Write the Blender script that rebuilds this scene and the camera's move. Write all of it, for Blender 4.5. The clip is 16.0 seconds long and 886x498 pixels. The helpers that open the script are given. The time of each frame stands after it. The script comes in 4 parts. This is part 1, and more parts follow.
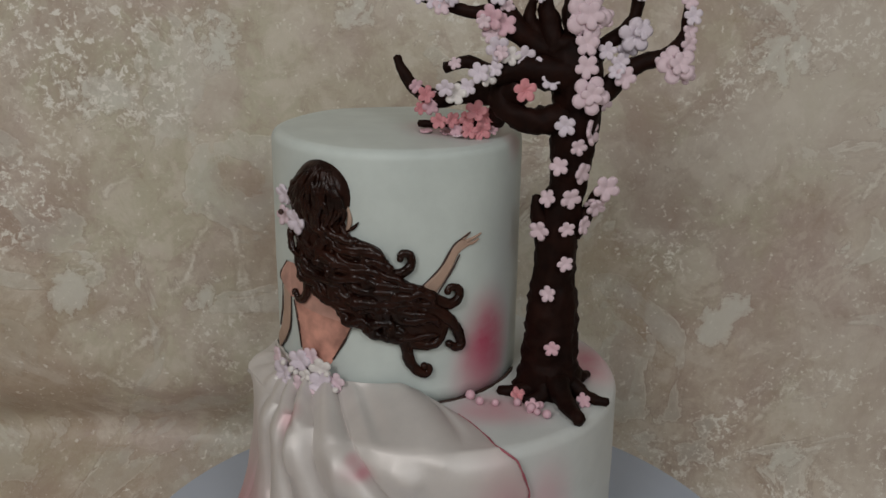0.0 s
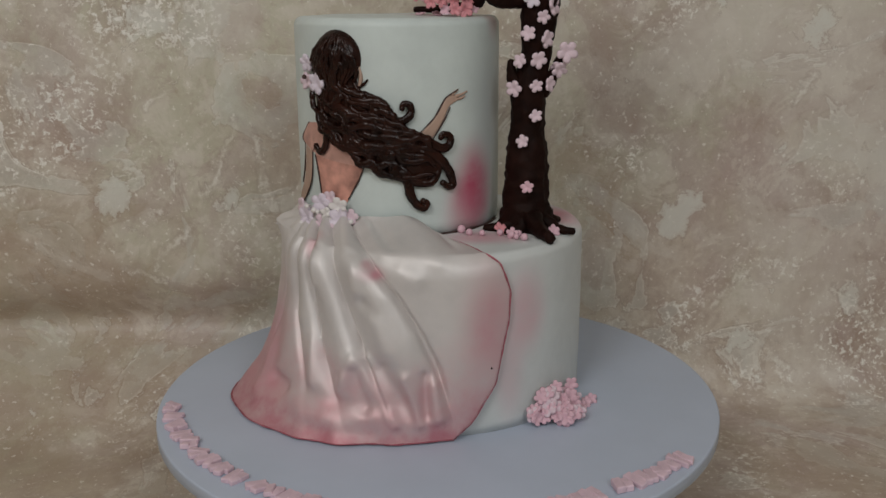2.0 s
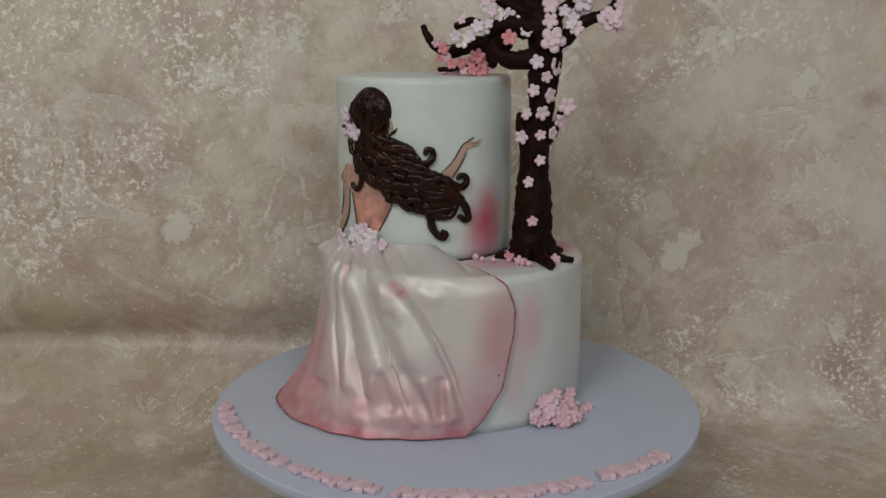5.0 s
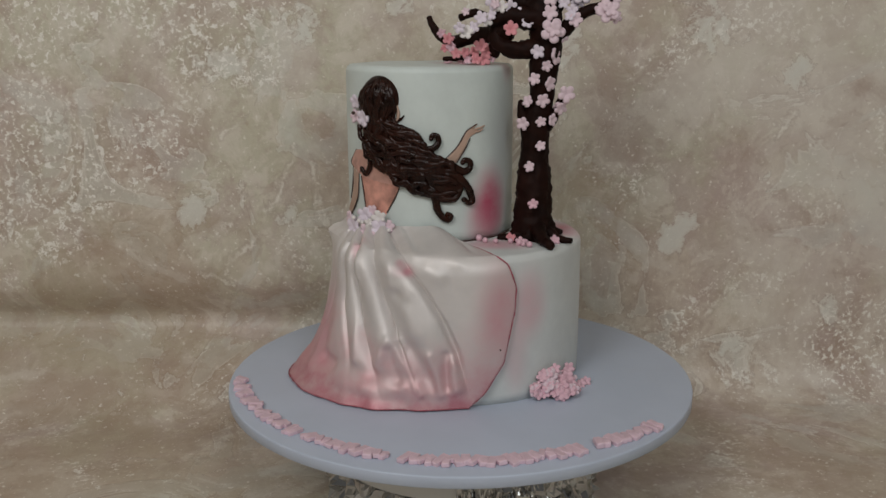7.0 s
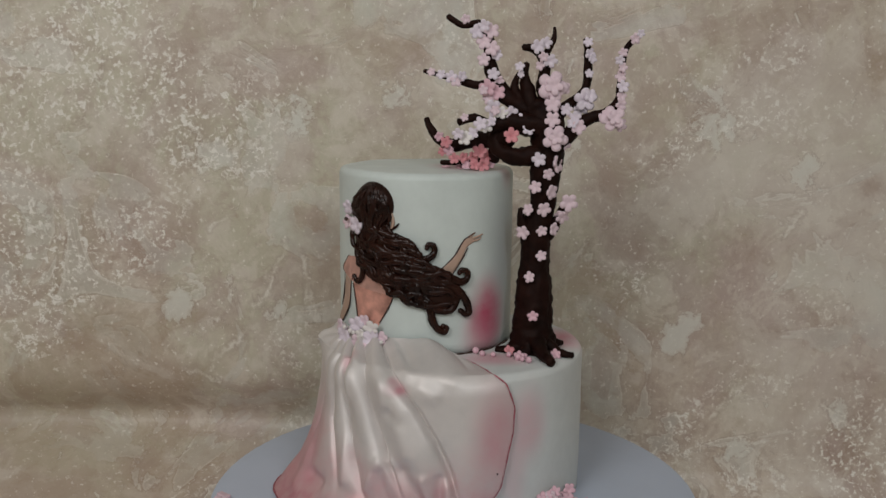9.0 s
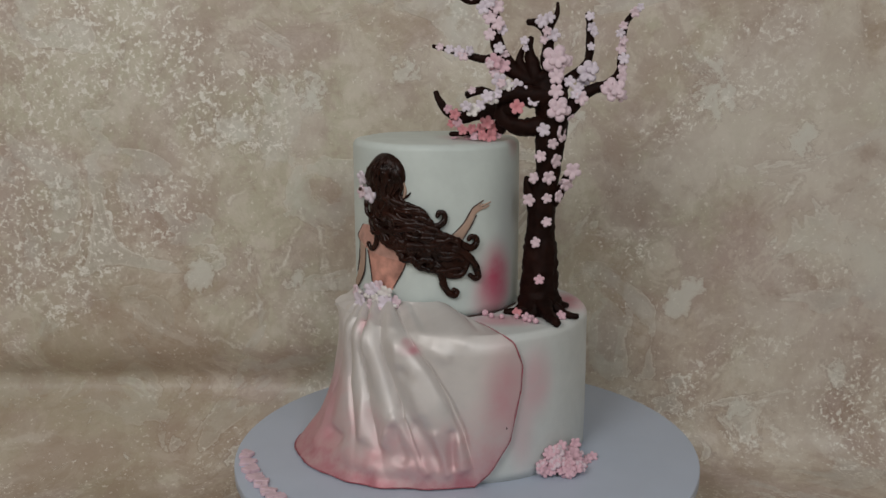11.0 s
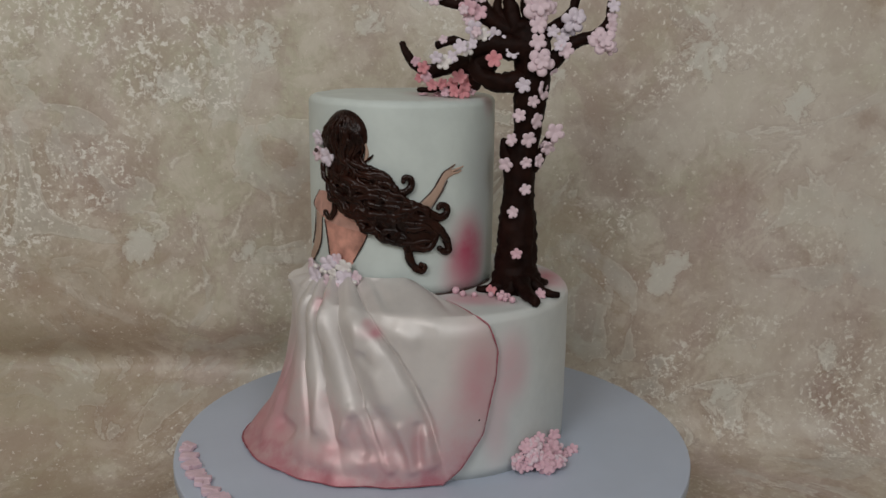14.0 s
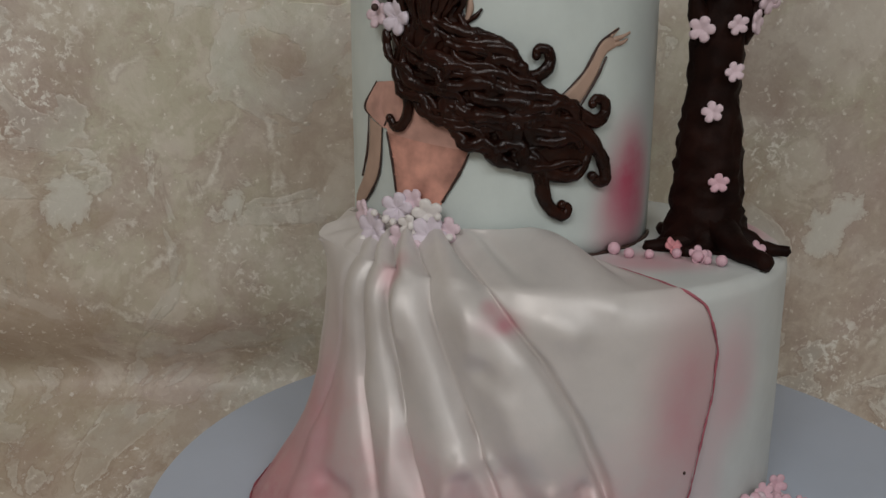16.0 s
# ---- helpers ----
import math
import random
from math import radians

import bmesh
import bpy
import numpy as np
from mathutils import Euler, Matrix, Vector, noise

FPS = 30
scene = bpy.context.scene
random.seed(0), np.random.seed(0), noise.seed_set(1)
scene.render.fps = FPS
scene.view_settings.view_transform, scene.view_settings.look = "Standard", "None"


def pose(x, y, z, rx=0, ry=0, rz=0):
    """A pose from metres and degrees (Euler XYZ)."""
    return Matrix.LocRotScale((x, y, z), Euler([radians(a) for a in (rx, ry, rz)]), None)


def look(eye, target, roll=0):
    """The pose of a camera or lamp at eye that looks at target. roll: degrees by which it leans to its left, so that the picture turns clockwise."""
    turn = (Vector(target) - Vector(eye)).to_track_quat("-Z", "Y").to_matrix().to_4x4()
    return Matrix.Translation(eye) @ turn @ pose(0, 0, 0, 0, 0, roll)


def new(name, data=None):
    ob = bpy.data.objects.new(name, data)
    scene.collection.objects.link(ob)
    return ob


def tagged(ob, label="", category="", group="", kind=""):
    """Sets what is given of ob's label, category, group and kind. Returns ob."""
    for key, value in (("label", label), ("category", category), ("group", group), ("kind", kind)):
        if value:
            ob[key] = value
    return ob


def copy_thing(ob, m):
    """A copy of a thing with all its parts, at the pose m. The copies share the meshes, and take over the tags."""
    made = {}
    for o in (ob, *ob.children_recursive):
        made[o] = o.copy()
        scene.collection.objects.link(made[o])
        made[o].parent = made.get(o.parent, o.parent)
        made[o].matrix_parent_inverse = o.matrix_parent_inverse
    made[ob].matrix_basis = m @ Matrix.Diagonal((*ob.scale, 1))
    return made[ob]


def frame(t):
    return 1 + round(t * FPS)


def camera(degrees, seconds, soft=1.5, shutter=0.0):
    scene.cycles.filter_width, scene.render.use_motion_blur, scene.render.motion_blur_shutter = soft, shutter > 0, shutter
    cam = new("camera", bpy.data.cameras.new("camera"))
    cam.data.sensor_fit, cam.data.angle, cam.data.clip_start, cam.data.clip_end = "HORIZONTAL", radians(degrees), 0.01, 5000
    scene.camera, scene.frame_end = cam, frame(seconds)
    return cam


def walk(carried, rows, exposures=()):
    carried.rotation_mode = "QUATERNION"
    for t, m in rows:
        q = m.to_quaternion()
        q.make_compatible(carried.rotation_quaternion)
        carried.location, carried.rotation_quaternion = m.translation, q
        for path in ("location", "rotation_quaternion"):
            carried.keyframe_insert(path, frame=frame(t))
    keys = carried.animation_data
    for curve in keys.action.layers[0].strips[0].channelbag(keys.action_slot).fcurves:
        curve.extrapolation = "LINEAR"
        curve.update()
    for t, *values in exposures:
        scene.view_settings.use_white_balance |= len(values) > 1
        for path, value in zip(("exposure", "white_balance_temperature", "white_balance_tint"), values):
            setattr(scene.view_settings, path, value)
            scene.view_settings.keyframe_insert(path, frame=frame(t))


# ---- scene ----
cam = camera(50.6, 16.0)
PATH = [
    (0, (-0.026, -0.473, 0.495), (0.082, 1.427, -0.12), 0.8),
    (0.5, (-0.039, -0.517, 0.457), (0.111, 1.393, -0.115), 0.3),
    (1, (-0.052, -0.544, 0.44), (0.118, 1.365, -0.133), 0.1),
    (1.5, (-0.042, -0.587, 0.417), (0.104, 1.324, -0.155), -0.1),
    (2, (-0.037, -0.626, 0.408), (0.091, 1.297, -0.124), -0.3),
    (2.5, (-0.032, -0.659, 0.403), (0.086, 1.284, -0.058), 0.3),
    (3, (-0.028, -0.682, 0.417), (0.073, 1.259, -0.057), 0.3),
    (3.5, (-0.023, -0.702, 0.419), (0.049, 1.238, -0.06), 0.1),
    (4, (-0.021, -0.716, 0.42), (0.026, 1.231, -0.034), -0.2),
    (6.3, (-0.026, -0.761, 0.425), (0.004, 1.19, -0.017), -0.1),
    (6.5, (-0.024, -0.765, 0.422), (-0.001, 1.184, -0.025), -0.2),
    (7, (-0.023, -0.777, 0.425), (0.004, 1.168, -0.042), -0.2),
    (7.5, (-0.022, -0.777, 0.427), (0.007, 1.167, -0.043), -0.1),
    (8, (-0.022, -0.748, 0.439), (0.011, 1.199, -0.016), 0.1),
    (8.5, (-0.021, -0.729, 0.46), (0.009, 1.23, 0.058), 0.4),
    (8.7, (-0.023, -0.729, 0.465), (0.014, 1.238, 0.103), 0.6),
    (10.8, (-0.021, -0.763, 0.473), (0.01, 1.196, 0.067), -0.0),
    (11, (-0.022, -0.769, 0.468), (-0.01, 1.188, 0.054), -0.2),
    (11.5, (-0.032, -0.779, 0.463), (-0.037, 1.169, 0.013), -0.4),
    (12, (-0.046, -0.782, 0.463), (-0.006, 1.158, -0.018), -0.3),
    (12.5, (-0.059, -0.802, 0.458), (0.026, 1.129, -0.056), -0.4),
    (13, (-0.061, -0.796, 0.454), (0.051, 1.134, -0.057), -0.2),
    (13.5, (-0.049, -0.753, 0.454), (0.078, 1.179, -0.049), 0.1),
    (14, (-0.024, -0.683, 0.449), (0.067, 1.258, -0.025), 0.7),
    (14.5, (-0.038, -0.58, 0.446), (0.066, 1.366, 0.0), 0.4),
    (15, (-0.076, -0.484, 0.431), (0.09, 1.461, -0.006), 0.5),
    (15.5, (-0.093, -0.433, 0.389), (0.089, 1.504, -0.073), 0.0),
    (16, (-0.106, -0.383, 0.352), (0.107, 1.539, -0.156), 0.2),
]
walk(cam, [(t, look(eye, target, roll)) for t, eye, target, roll in PATH],
     exposures=[(0.0, -0.13), (1.5, -0.08), (3.0, 0.0), (8.0, 0.0), (13.0, 0.0), (14.5, -0.06), (16.0, -0.12)])

# ---- world, light ----
world = bpy.data.worlds.new("room_air")
scene.world = world
world.use_nodes = True
world.node_tree.nodes["Background"].inputs[0].default_value = (0.9, 0.95, 1.0, 1)
world.node_tree.nodes["Background"].inputs[1].default_value = 0.05


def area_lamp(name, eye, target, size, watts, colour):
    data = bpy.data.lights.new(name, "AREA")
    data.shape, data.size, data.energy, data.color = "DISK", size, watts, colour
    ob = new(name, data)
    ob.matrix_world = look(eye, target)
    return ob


# two unseen lamps added in mid-air to stand in for the room's light
area_lamp("unseen_lamp", (-0.72, -1.32, 1.30), (0, 0.10, 0.25), 0.70, 9.8, (1.0, 0.98, 0.96))
area_lamp("unseen_lamp", (0.62, -1.72, 1.40), (0, 0.10, 0.25), 0.80, 8.3, (0.96, 0.985, 1.0))

# ---- measures of the cake ----
H = 0.110                      # top of the board
T1, T2 = H + 0.128, H + 0.2804  # tops of the tiers
R1, R2, RB = 0.113, 0.0765, 0.2106
C1, C2, CB = Vector((0.003, 0.076, 0)), Vector((-0.0225, 0.098, 0)), Vector((0.0035, 0.0465, 0))
WALL_Y = 0.260


# ---- materials ----
def nodes_of(name):
    m = bpy.data.materials.new(name)
    m.use_nodes = True
    nt = m.node_tree
    return m, nt, nt.nodes["Principled BSDF"]


def add(nt, kind, **props):
    n = nt.nodes.new(kind)
    for k, v in props.items():
        if k in n.inputs:
            n.inputs[k].default_value = v
    return n


def plain(name, colour, rough=0.5, var=0.12, scale=60.0, bump=0.15, spec=0.4, metal=0.0, coarse=9.0):
    """A procedural surface: the colour varied at two scales, with a fine bump."""
    m, nt, b = nodes_of(name)
    co = add(nt, "ShaderNodeTexCoord")
    n1 = add(nt, "ShaderNodeTexNoise", Scale=scale, Detail=6.0)
    n2 = add(nt, "ShaderNodeTexNoise", Scale=coarse, Detail=3.0)
    nt.links.new(co.outputs["Object"], n1.inputs["Vector"])
    nt.links.new(co.outputs["Object"], n2.inputs["Vector"])
    mean = add(nt, "ShaderNodeMath")
    mean.operation = "ADD"
    nt.links.new(n1.outputs[0], mean.inputs[0])
    nt.links.new(n2.outputs[0], mean.inputs[1])
    ramp = add(nt, "ShaderNodeValToRGB")
    ramp.color_ramp.elements[0].position, ramp.color_ramp.elements[1].position = 0.35, 0.65
    half = add(nt, "ShaderNodeMath")
    half.operation, half.inputs[1].default_value = "MULTIPLY", 0.5
    nt.links.new(mean.outputs[0], half.inputs[0])
    nt.links.new(half.outputs[0], ramp.inputs[0])
    ramp.color_ramp.elements[0].color = (*[c * (1 - var) for c in colour], 1)
    ramp.color_ramp.elements[1].color = (*[min(1, c * (1 + var)) for c in colour], 1)
    nt.links.new(ramp.outputs[0], b.inputs["Base Color"])
    bp = add(nt, "ShaderNodeBump", Strength=bump, Distance=0.001)
    nt.links.new(n1.outputs[0], bp.inputs["Height"])
    nt.links.new(bp.outputs[0], b.inputs["Normal"])
    b.inputs["Roughness"].default_value, b.inputs["Metallic"].default_value = rough, metal
    b.inputs["Specular IOR Level"].default_value = spec
    return m

def airbrushed(name, base, spots, rough=0.5, spec=0.4, band=None, coat=0.0, lustre=0.0):
    """A base icing with soft airbrushed colour and painted shade: spots of (place, half sizes, colour, strength); band:
    (z low, z high, colour, strength).
    """
    m, nt, b = nodes_of(name)
    co = add(nt, "ShaderNodeTexCoord")
    fine = add(nt, "ShaderNodeTexNoise", Scale=420.0, Detail=4.0)
    mid = add(nt, "ShaderNodeTexNoise", Scale=38.0, Detail=5.0, Roughness=0.6)
    for n in (fine, mid):
        nt.links.new(co.outputs["Object"], n.inputs["Vector"])
    first = add(nt, "ShaderNodeValToRGB")
    first.color_ramp.elements[0].position, first.color_ramp.elements[1].position = 0.3, 0.7
    first.color_ramp.elements[0].color = (*[c * 0.93 for c in base], 1)
    first.color_ramp.elements[1].color = (*[min(1, c * 1.05) for c in base], 1)
    nt.links.new(mid.outputs[0], first.inputs[0])
    colour = first.outputs[0]

    def lay(factor, tint):
        mix = add(nt, "ShaderNodeMix")
        mix.data_type = "RGBA"
        nt.links.new(factor, mix.inputs[0])
        nt.links.new(colour, mix.inputs[6])
        mix.inputs[7].default_value = (*tint, 1)
        return mix.outputs[2]

    def grained(value, strength):
        """The factor, broken up by noise as sprayed colour is."""
        mul = add(nt, "ShaderNodeMath")
        mul.operation = "MULTIPLY"
        gr = add(nt, "ShaderNodeMapRange")
        gr.inputs[1].default_value, gr.inputs[2].default_value, gr.inputs[3].default_value, gr.inputs[4].default_value = 0.25, 0.7, 0.6 * strength, 1.1 * strength
        nt.links.new(mid.outputs[0], gr.inputs[0])
        nt.links.new(value, mul.inputs[0])
        nt.links.new(gr.outputs[0], mul.inputs[1])
        return mul.outputs[0]

    for place, half, tint, strength in spots:
        mp = add(nt, "ShaderNodeMapping")
        mp.vector_type = "POINT"
        mp.inputs["Scale"].default_value = [1 / h for h in half]
        mp.inputs["Location"].default_value = [-p / h for p, h in zip(place, half)]
        nt.links.new(co.outputs["Object"], mp.inputs["Vector"])
        ln = add(nt, "ShaderNodeVectorMath")
        ln.operation = "LENGTH"
        nt.links.new(mp.outputs[0], ln.inputs[0])
        mr = add(nt, "ShaderNodeMapRange")
        mr.interpolation_type = "SMOOTHERSTEP"
        mr.inputs[1].default_value, mr.inputs[2].default_value, mr.inputs[3].default_value, mr.inputs[4].default_value = 0.0, 1.0, 1.0, 0.0
        nt.links.new(ln.outputs["Value"], mr.inputs[0])
        colour = lay(grained(mr.outputs[0], strength), tint)
    for z0, z1, tint, strength in band or []:
        sep = add(nt, "ShaderNodeSeparateXYZ")
        nt.links.new(co.outputs["Object"], sep.inputs[0])
        wob = add(nt, "ShaderNodeMath")
        wob.operation, wob.inputs[1].default_value, wob.inputs[2].default_value = "MULTIPLY_ADD", -0.05, 0.025
        nt.links.new(mid.outputs[0], wob.inputs[0])
        zz = add(nt, "ShaderNodeMath")
        nt.links.new(sep.outputs[2], zz.inputs[0])
        nt.links.new(wob.outputs[0], zz.inputs[1])
        mr = add(nt, "ShaderNodeMapRange")
        mr.interpolation_type = "SMOOTHSTEP"
        mr.inputs[1].default_value, mr.inputs[2].default_value, mr.inputs[3].default_value, mr.inputs[4].default_value = z0, z1, 1.0, 0.0
        nt.links.new(zz.outputs[0], mr.inputs[0])
        colour = lay(grained(mr.outputs[0], strength), tint)
    nt.links.new(colour, b.inputs["Base Color"])
    bp = add(nt, "ShaderNodeBump", Strength=0.05, Distance=0.0006)
    nt.links.new(fine.outputs[0], bp.inputs["Height"])
    bp2 = add(nt, "ShaderNodeBump", Strength=0.12, Distance=0.003)
    nt.links.new(mid.outputs[0], bp2.inputs["Height"])
    nt.links.new(bp.outputs[0], bp2.inputs["Normal"])
    nt.links.new(bp2.outputs[0], b.inputs["Normal"])
    b.inputs["Roughness"].default_value, b.inputs["Specular IOR Level"].default_value = rough, spec
    b.inputs["Metallic"].default_value = lustre
    b.inputs["Coat Weight"].default_value, b.inputs["Coat Roughness"].default_value = coat, 0.32
    return m


def plaster_print():
    """The glossy printed sheet: beige and rose-brown clouds, pale worn patches, white flecks, fine ridges."""
    m, nt, b = nodes_of("plaster_print")
    co = add(nt, "ShaderNodeTexCoord")

    def noise_tex(scale, detail=5.0, rough=0.55, dist=0.0, shift=0.0):
        n = add(nt, "ShaderNodeTexNoise", Scale=scale, Detail=detail, Roughness=rough, Distortion=dist)
        mp = add(nt, "ShaderNodeMapping")
        mp.inputs["Location"].default_value = (shift, shift * 0.7, shift * 1.3)
        nt.links.new(co.outputs["Object"], mp.inputs[0])
        nt.links.new(mp.outputs[0], n.inputs["Vector"])
        return n

    def ramp(src, *stops):
        r = add(nt, "ShaderNodeValToRGB")
        els = r.color_ramp.elements
        while len(els) < len(stops):
            els.new(0.5)
        for e, (p, c) in zip(els, stops):
            e.position = p
            e.color = (*c, 1) if isinstance(c, tuple) else (c, c, c, 1)
        nt.links.new(src, r.inputs[0])
        return r.outputs[0]

    def mixed(fac, a, c):
        x = add(nt, "ShaderNodeMix")
        x.data_type = "RGBA"
        nt.links.new(fac, x.inputs[0])
        nt.links.new(a, x.inputs[6])
        if isinstance(c, tuple):
            x.inputs[7].default_value = (*c, 1)
        else:
            nt.links.new(c, x.inputs[7])
        return x.outputs[2]

    def times(a, c):
        x = add(nt, "ShaderNodeMath")
        x.operation = "MULTIPLY"
        nt.links.new(a, x.inputs[0])
        nt.links.new(c, x.inputs[1])
        return x.outputs[0]

    def gathered(src, spots):
        """The value, raised near each (place, reach, gain)."""
        for place, reach, gain in spots:
            away = add(nt, "ShaderNodeVectorMath")
            away.operation = "DISTANCE"
            away.inputs[1].default_value = place
            nt.links.new(co.outputs["Object"], away.inputs[0])
            near = add(nt, "ShaderNodeMapRange")
            near.inputs[1].default_value, near.inputs[2].default_value, near.inputs[3].default_value, near.inputs[4].default_value = 0.0, reach, gain, 0.0
            nt.links.new(away.outputs["Value"], near.inputs[0])
            plus = add(nt, "ShaderNodeMath")
            nt.links.new(src, plus.inputs[0])
            nt.links.new(near.outputs[0], plus.inputs[1])
            src = plus.outputs[0]
        return src

    def vec(op, a, c=None, out=0):
        x = add(nt, "ShaderNodeVectorMath")
        x.operation = op
        for slot, v in ((0, a), (1, c)):
            if isinstance(v, tuple):
                x.inputs[slot].default_value = v
            elif v is not None:
                nt.links.new(v, x.inputs[slot])
        return x.outputs[out]

    cloud = noise_tex(6.5, 10, 0.70, 0.35)
    colour = ramp(cloud.outputs[0], (0.36, ROSE), (0.45, BEIGE_DARK), (0.53, BEIGE), (0.62, CREAM))
    tone = noise_tex(2.6, 3, 0.5, 0.3, 4.0)
    colour = mixed(ramp(tone.outputs[0], (0.45, 0.0), (0.68, 0.55)), colour, OLIVE)
    green = gathered(noise_tex(7, 6, 0.6, 0.4, 90.0).outputs[0], (((-0.42, WALL_Y, 0.42), 0.34, 0.16), ((0.36, WALL_Y, 0.33), 0.20, 0.10), ((-0.45, WALL_Y, 0.03), 0.20, 0.10), ((-0.18, WALL_Y, 0.19), 0.14, 0.16)))
    colour = mixed(ramp(green, (0.48, 0.0), (0.58, 0.50), (0.75, 0.75)), colour, OLIVE)
    mauve = gathered(noise_tex(10, 7, 0.62, 0.4, 101.0).outputs[0], (((0.22, WALL_Y, 0.30), 0.24, 0.10), ((0.42, WALL_Y, 0.14), 0.26, 0.08), ((-0.24, WALL_Y, 0.42), 0.12, 0.14)))
    colour = mixed(ramp(mauve, (0.50, 0.0), (0.58, 0.45), (0.72, 0.65)), colour, (0.54, 0.43, 0.40))
    grain = noise_tex(60, 8, 0.72, 0.6, 1.0)
    colour = mixed(ramp(grain.outputs[0], (0.50, 0.0), (0.70, 0.62)), colour, CREAM)
    colour = mixed(ramp(grain.outputs[0], (0.28, 0.70), (0.46, 0.0)), colour, ROSE)
    mottle = noise_tex(24, 9, 0.68, 0.5, 63.0)
    colour = mixed(ramp(mottle.outputs[0], (0.53, 0.0), (0.58, 0.40), (0.68, 0.60)), colour, (0.73, 0.67, 0.58))
    colour = mixed(ramp(mottle.outputs[0], (0.34, 0.48), (0.43, 0.26), (0.47, 0.0)), colour, (0.41, 0.305, 0.245))
    # worn layers: each ends in a chipped edge, pale on one side and dark on the other
    patch = noise_tex(7.5, 9, 0.56, 1.3, 9.0)
    colour = mixed(ramp(patch.outputs[0], (0.555, 0.0), (0.562, 0.20), (0.70, 0.50)), colour, PALE_GREEN)
    keep = ramp(noise_tex(6, 4, 0.55, 0.0, 31.0).outputs[0], (0.46, 0.0), (0.60, 1.0))
    colour = mixed(times(ramp(patch.outputs[0], (0.535, 0.0), (0.549, 0.55), (0.556, 0.0)), keep), colour, UMBER)
    colour = mixed(times(ramp(patch.outputs[0], (0.556, 0.0), (0.563, 0.8), (0.585, 0.0)), keep), colour, (0.80, 0.76, 0.68))
    low = noise_tex(10, 8, 0.6, 0.8, 14.0)
    colour = mixed(ramp(low.outputs[0], (0.34, 0.5), (0.415, 0.35), (0.42, 0.0)), colour, ROSE)
    # brown print clouds, thickest low at one side, also painting in the fold's shade
    brown = gathered(noise_tex(9, 8, 0.66, 0.8, 41.0).outputs[0], (
        ((-0.36, WALL_Y, 0.090), 0.14, 0.24), ((-0.52, WALL_Y, 0.085), 0.15, 0.22), ((-0.42, 0.02, 0.0), 0.26, 0.16), ((-0.16, WALL_Y, 0.07), 0.08, 0.12),
        ((-0.30, 0.10, 0.0), 0.28, 0.16), ((0.36, 0.08, 0.0), 0.26, 0.22), ((0.15, WALL_Y, 0.24), 0.07, 0.10)))
    colour = mixed(ramp(brown, (0.57, 0.0), (0.62, 0.14), (0.625, 0.34), (0.80, 0.50)), colour, (0.40, 0.30, 0.20))
    # pale clouds, thickest at the other side
    pale = gathered(noise_tex(8, 8, 0.64, 0.7, 57.0).outputs[0], (((-0.18, WALL_Y, 0.17), 0.12, 0.12), ((0.32, WALL_Y, 0.36), 0.18, 0.20), ((0.55, WALL_Y, 0.16), 0.26, 0.22), ((0.46, WALL_Y, 0.42), 0.18, 0.14), ((0.33, WALL_Y, 0.10), 0.14, 0.16)))
    colour = mixed(ramp(pale, (0.55, 0.0), (0.61, 0.18), (0.615, 0.34), (0.80, 0.60)), colour, (0.74, 0.69, 0.61))
    # bare patches where the print shows the pale coat below, with a dark chipped rim
    torn = noise_tex(38, 9, 0.72, 0.5, 70.0).outputs[0]
    bare = gathered(torn, tuple(((x, WALL_Y, z), r, 0.26) for x, z, r in (
        (-0.29, 0.226, 0.030), (-0.288, 0.214, 0.026), (-0.443, 0.315, 0.028), (-0.26, 0.388, 0.034), (-0.235, 0.386, 0.024), (0.259, 0.192, 0.030), (0.246, 0.186, 0.022), (0.266, 0.208, 0.018), (0.281, 0.425, 0.050),
        (0.323, 0.055, 0.032), (0.126, 0.405, 0.040), (-0.156, 0.429, 0.034), (-0.178, 0.22, 0.020), (0.445, 0.096, 0.034), (0.379, 0.368, 0.034), (-0.05, 0.45, 0.03))))
    colour = mixed(ramp(bare, (0.62, 0.0), (0.655, 0.45), (0.665, 0.0)), colour, UMBER)
    colour = mixed(ramp(bare, (0.655, 0.0), (0.67, 0.45), (0.78, 0.75)), colour, (0.74, 0.73, 0.66))
    # printed cracks: a pale lip beside a dark line
    wob = vec("SUBTRACT", noise_tex(30, 8, 0.68, 0.0, 80.0).outputs["Color"], (0.5, 0.5, 0.5))
    flatco = vec("MULTIPLY", vec("ADD", co.outputs["Object"], vec("MULTIPLY", wob, (0.045, 0.0, 0.045))), (1.0, 0.0, 1.0))
    crack = None
    for (x0, z0), (x1, z1) in (((-0.174, 0.292), (-0.188, 0.253)), ((-0.188, 0.253), (-0.206, 0.220)), ((-0.156, 0.279), (-0.149, 0.246)), ((-0.149, 0.246), (-0.143, 0.206)),
                               ((-0.256, 0.306), (-0.230, 0.321)), ((-0.215, 0.356), (-0.226, 0.393)), ((-0.268, 0.409), (-0.250, 0.393)), ((-0.250, 0.393), (-0.201, 0.396)), ((-0.280, 0.147), (-0.248, 0.132)),
                               ((-0.260, 0.153), (-0.218, 0.193)), ((0.290, 0.085), (0.324, 0.131)), ((0.383, 0.327), (0.365, 0.307)), ((0.423, 0.111), (0.461, 0.081)), ((0.351, 0.055), (0.381, 0.024))):
        along = (x1 - x0, 0.0, z1 - z0)
        off = vec("SUBTRACT", flatco, (x0, 0.0, z0))
        share = add(nt, "ShaderNodeMath")
        share.operation, share.use_clamp, share.inputs[1].default_value = "MULTIPLY", True, 1 / (along[0] ** 2 + along[2] ** 2)
        nt.links.new(vec("DOT_PRODUCT", off, along, 1), share.inputs[0])
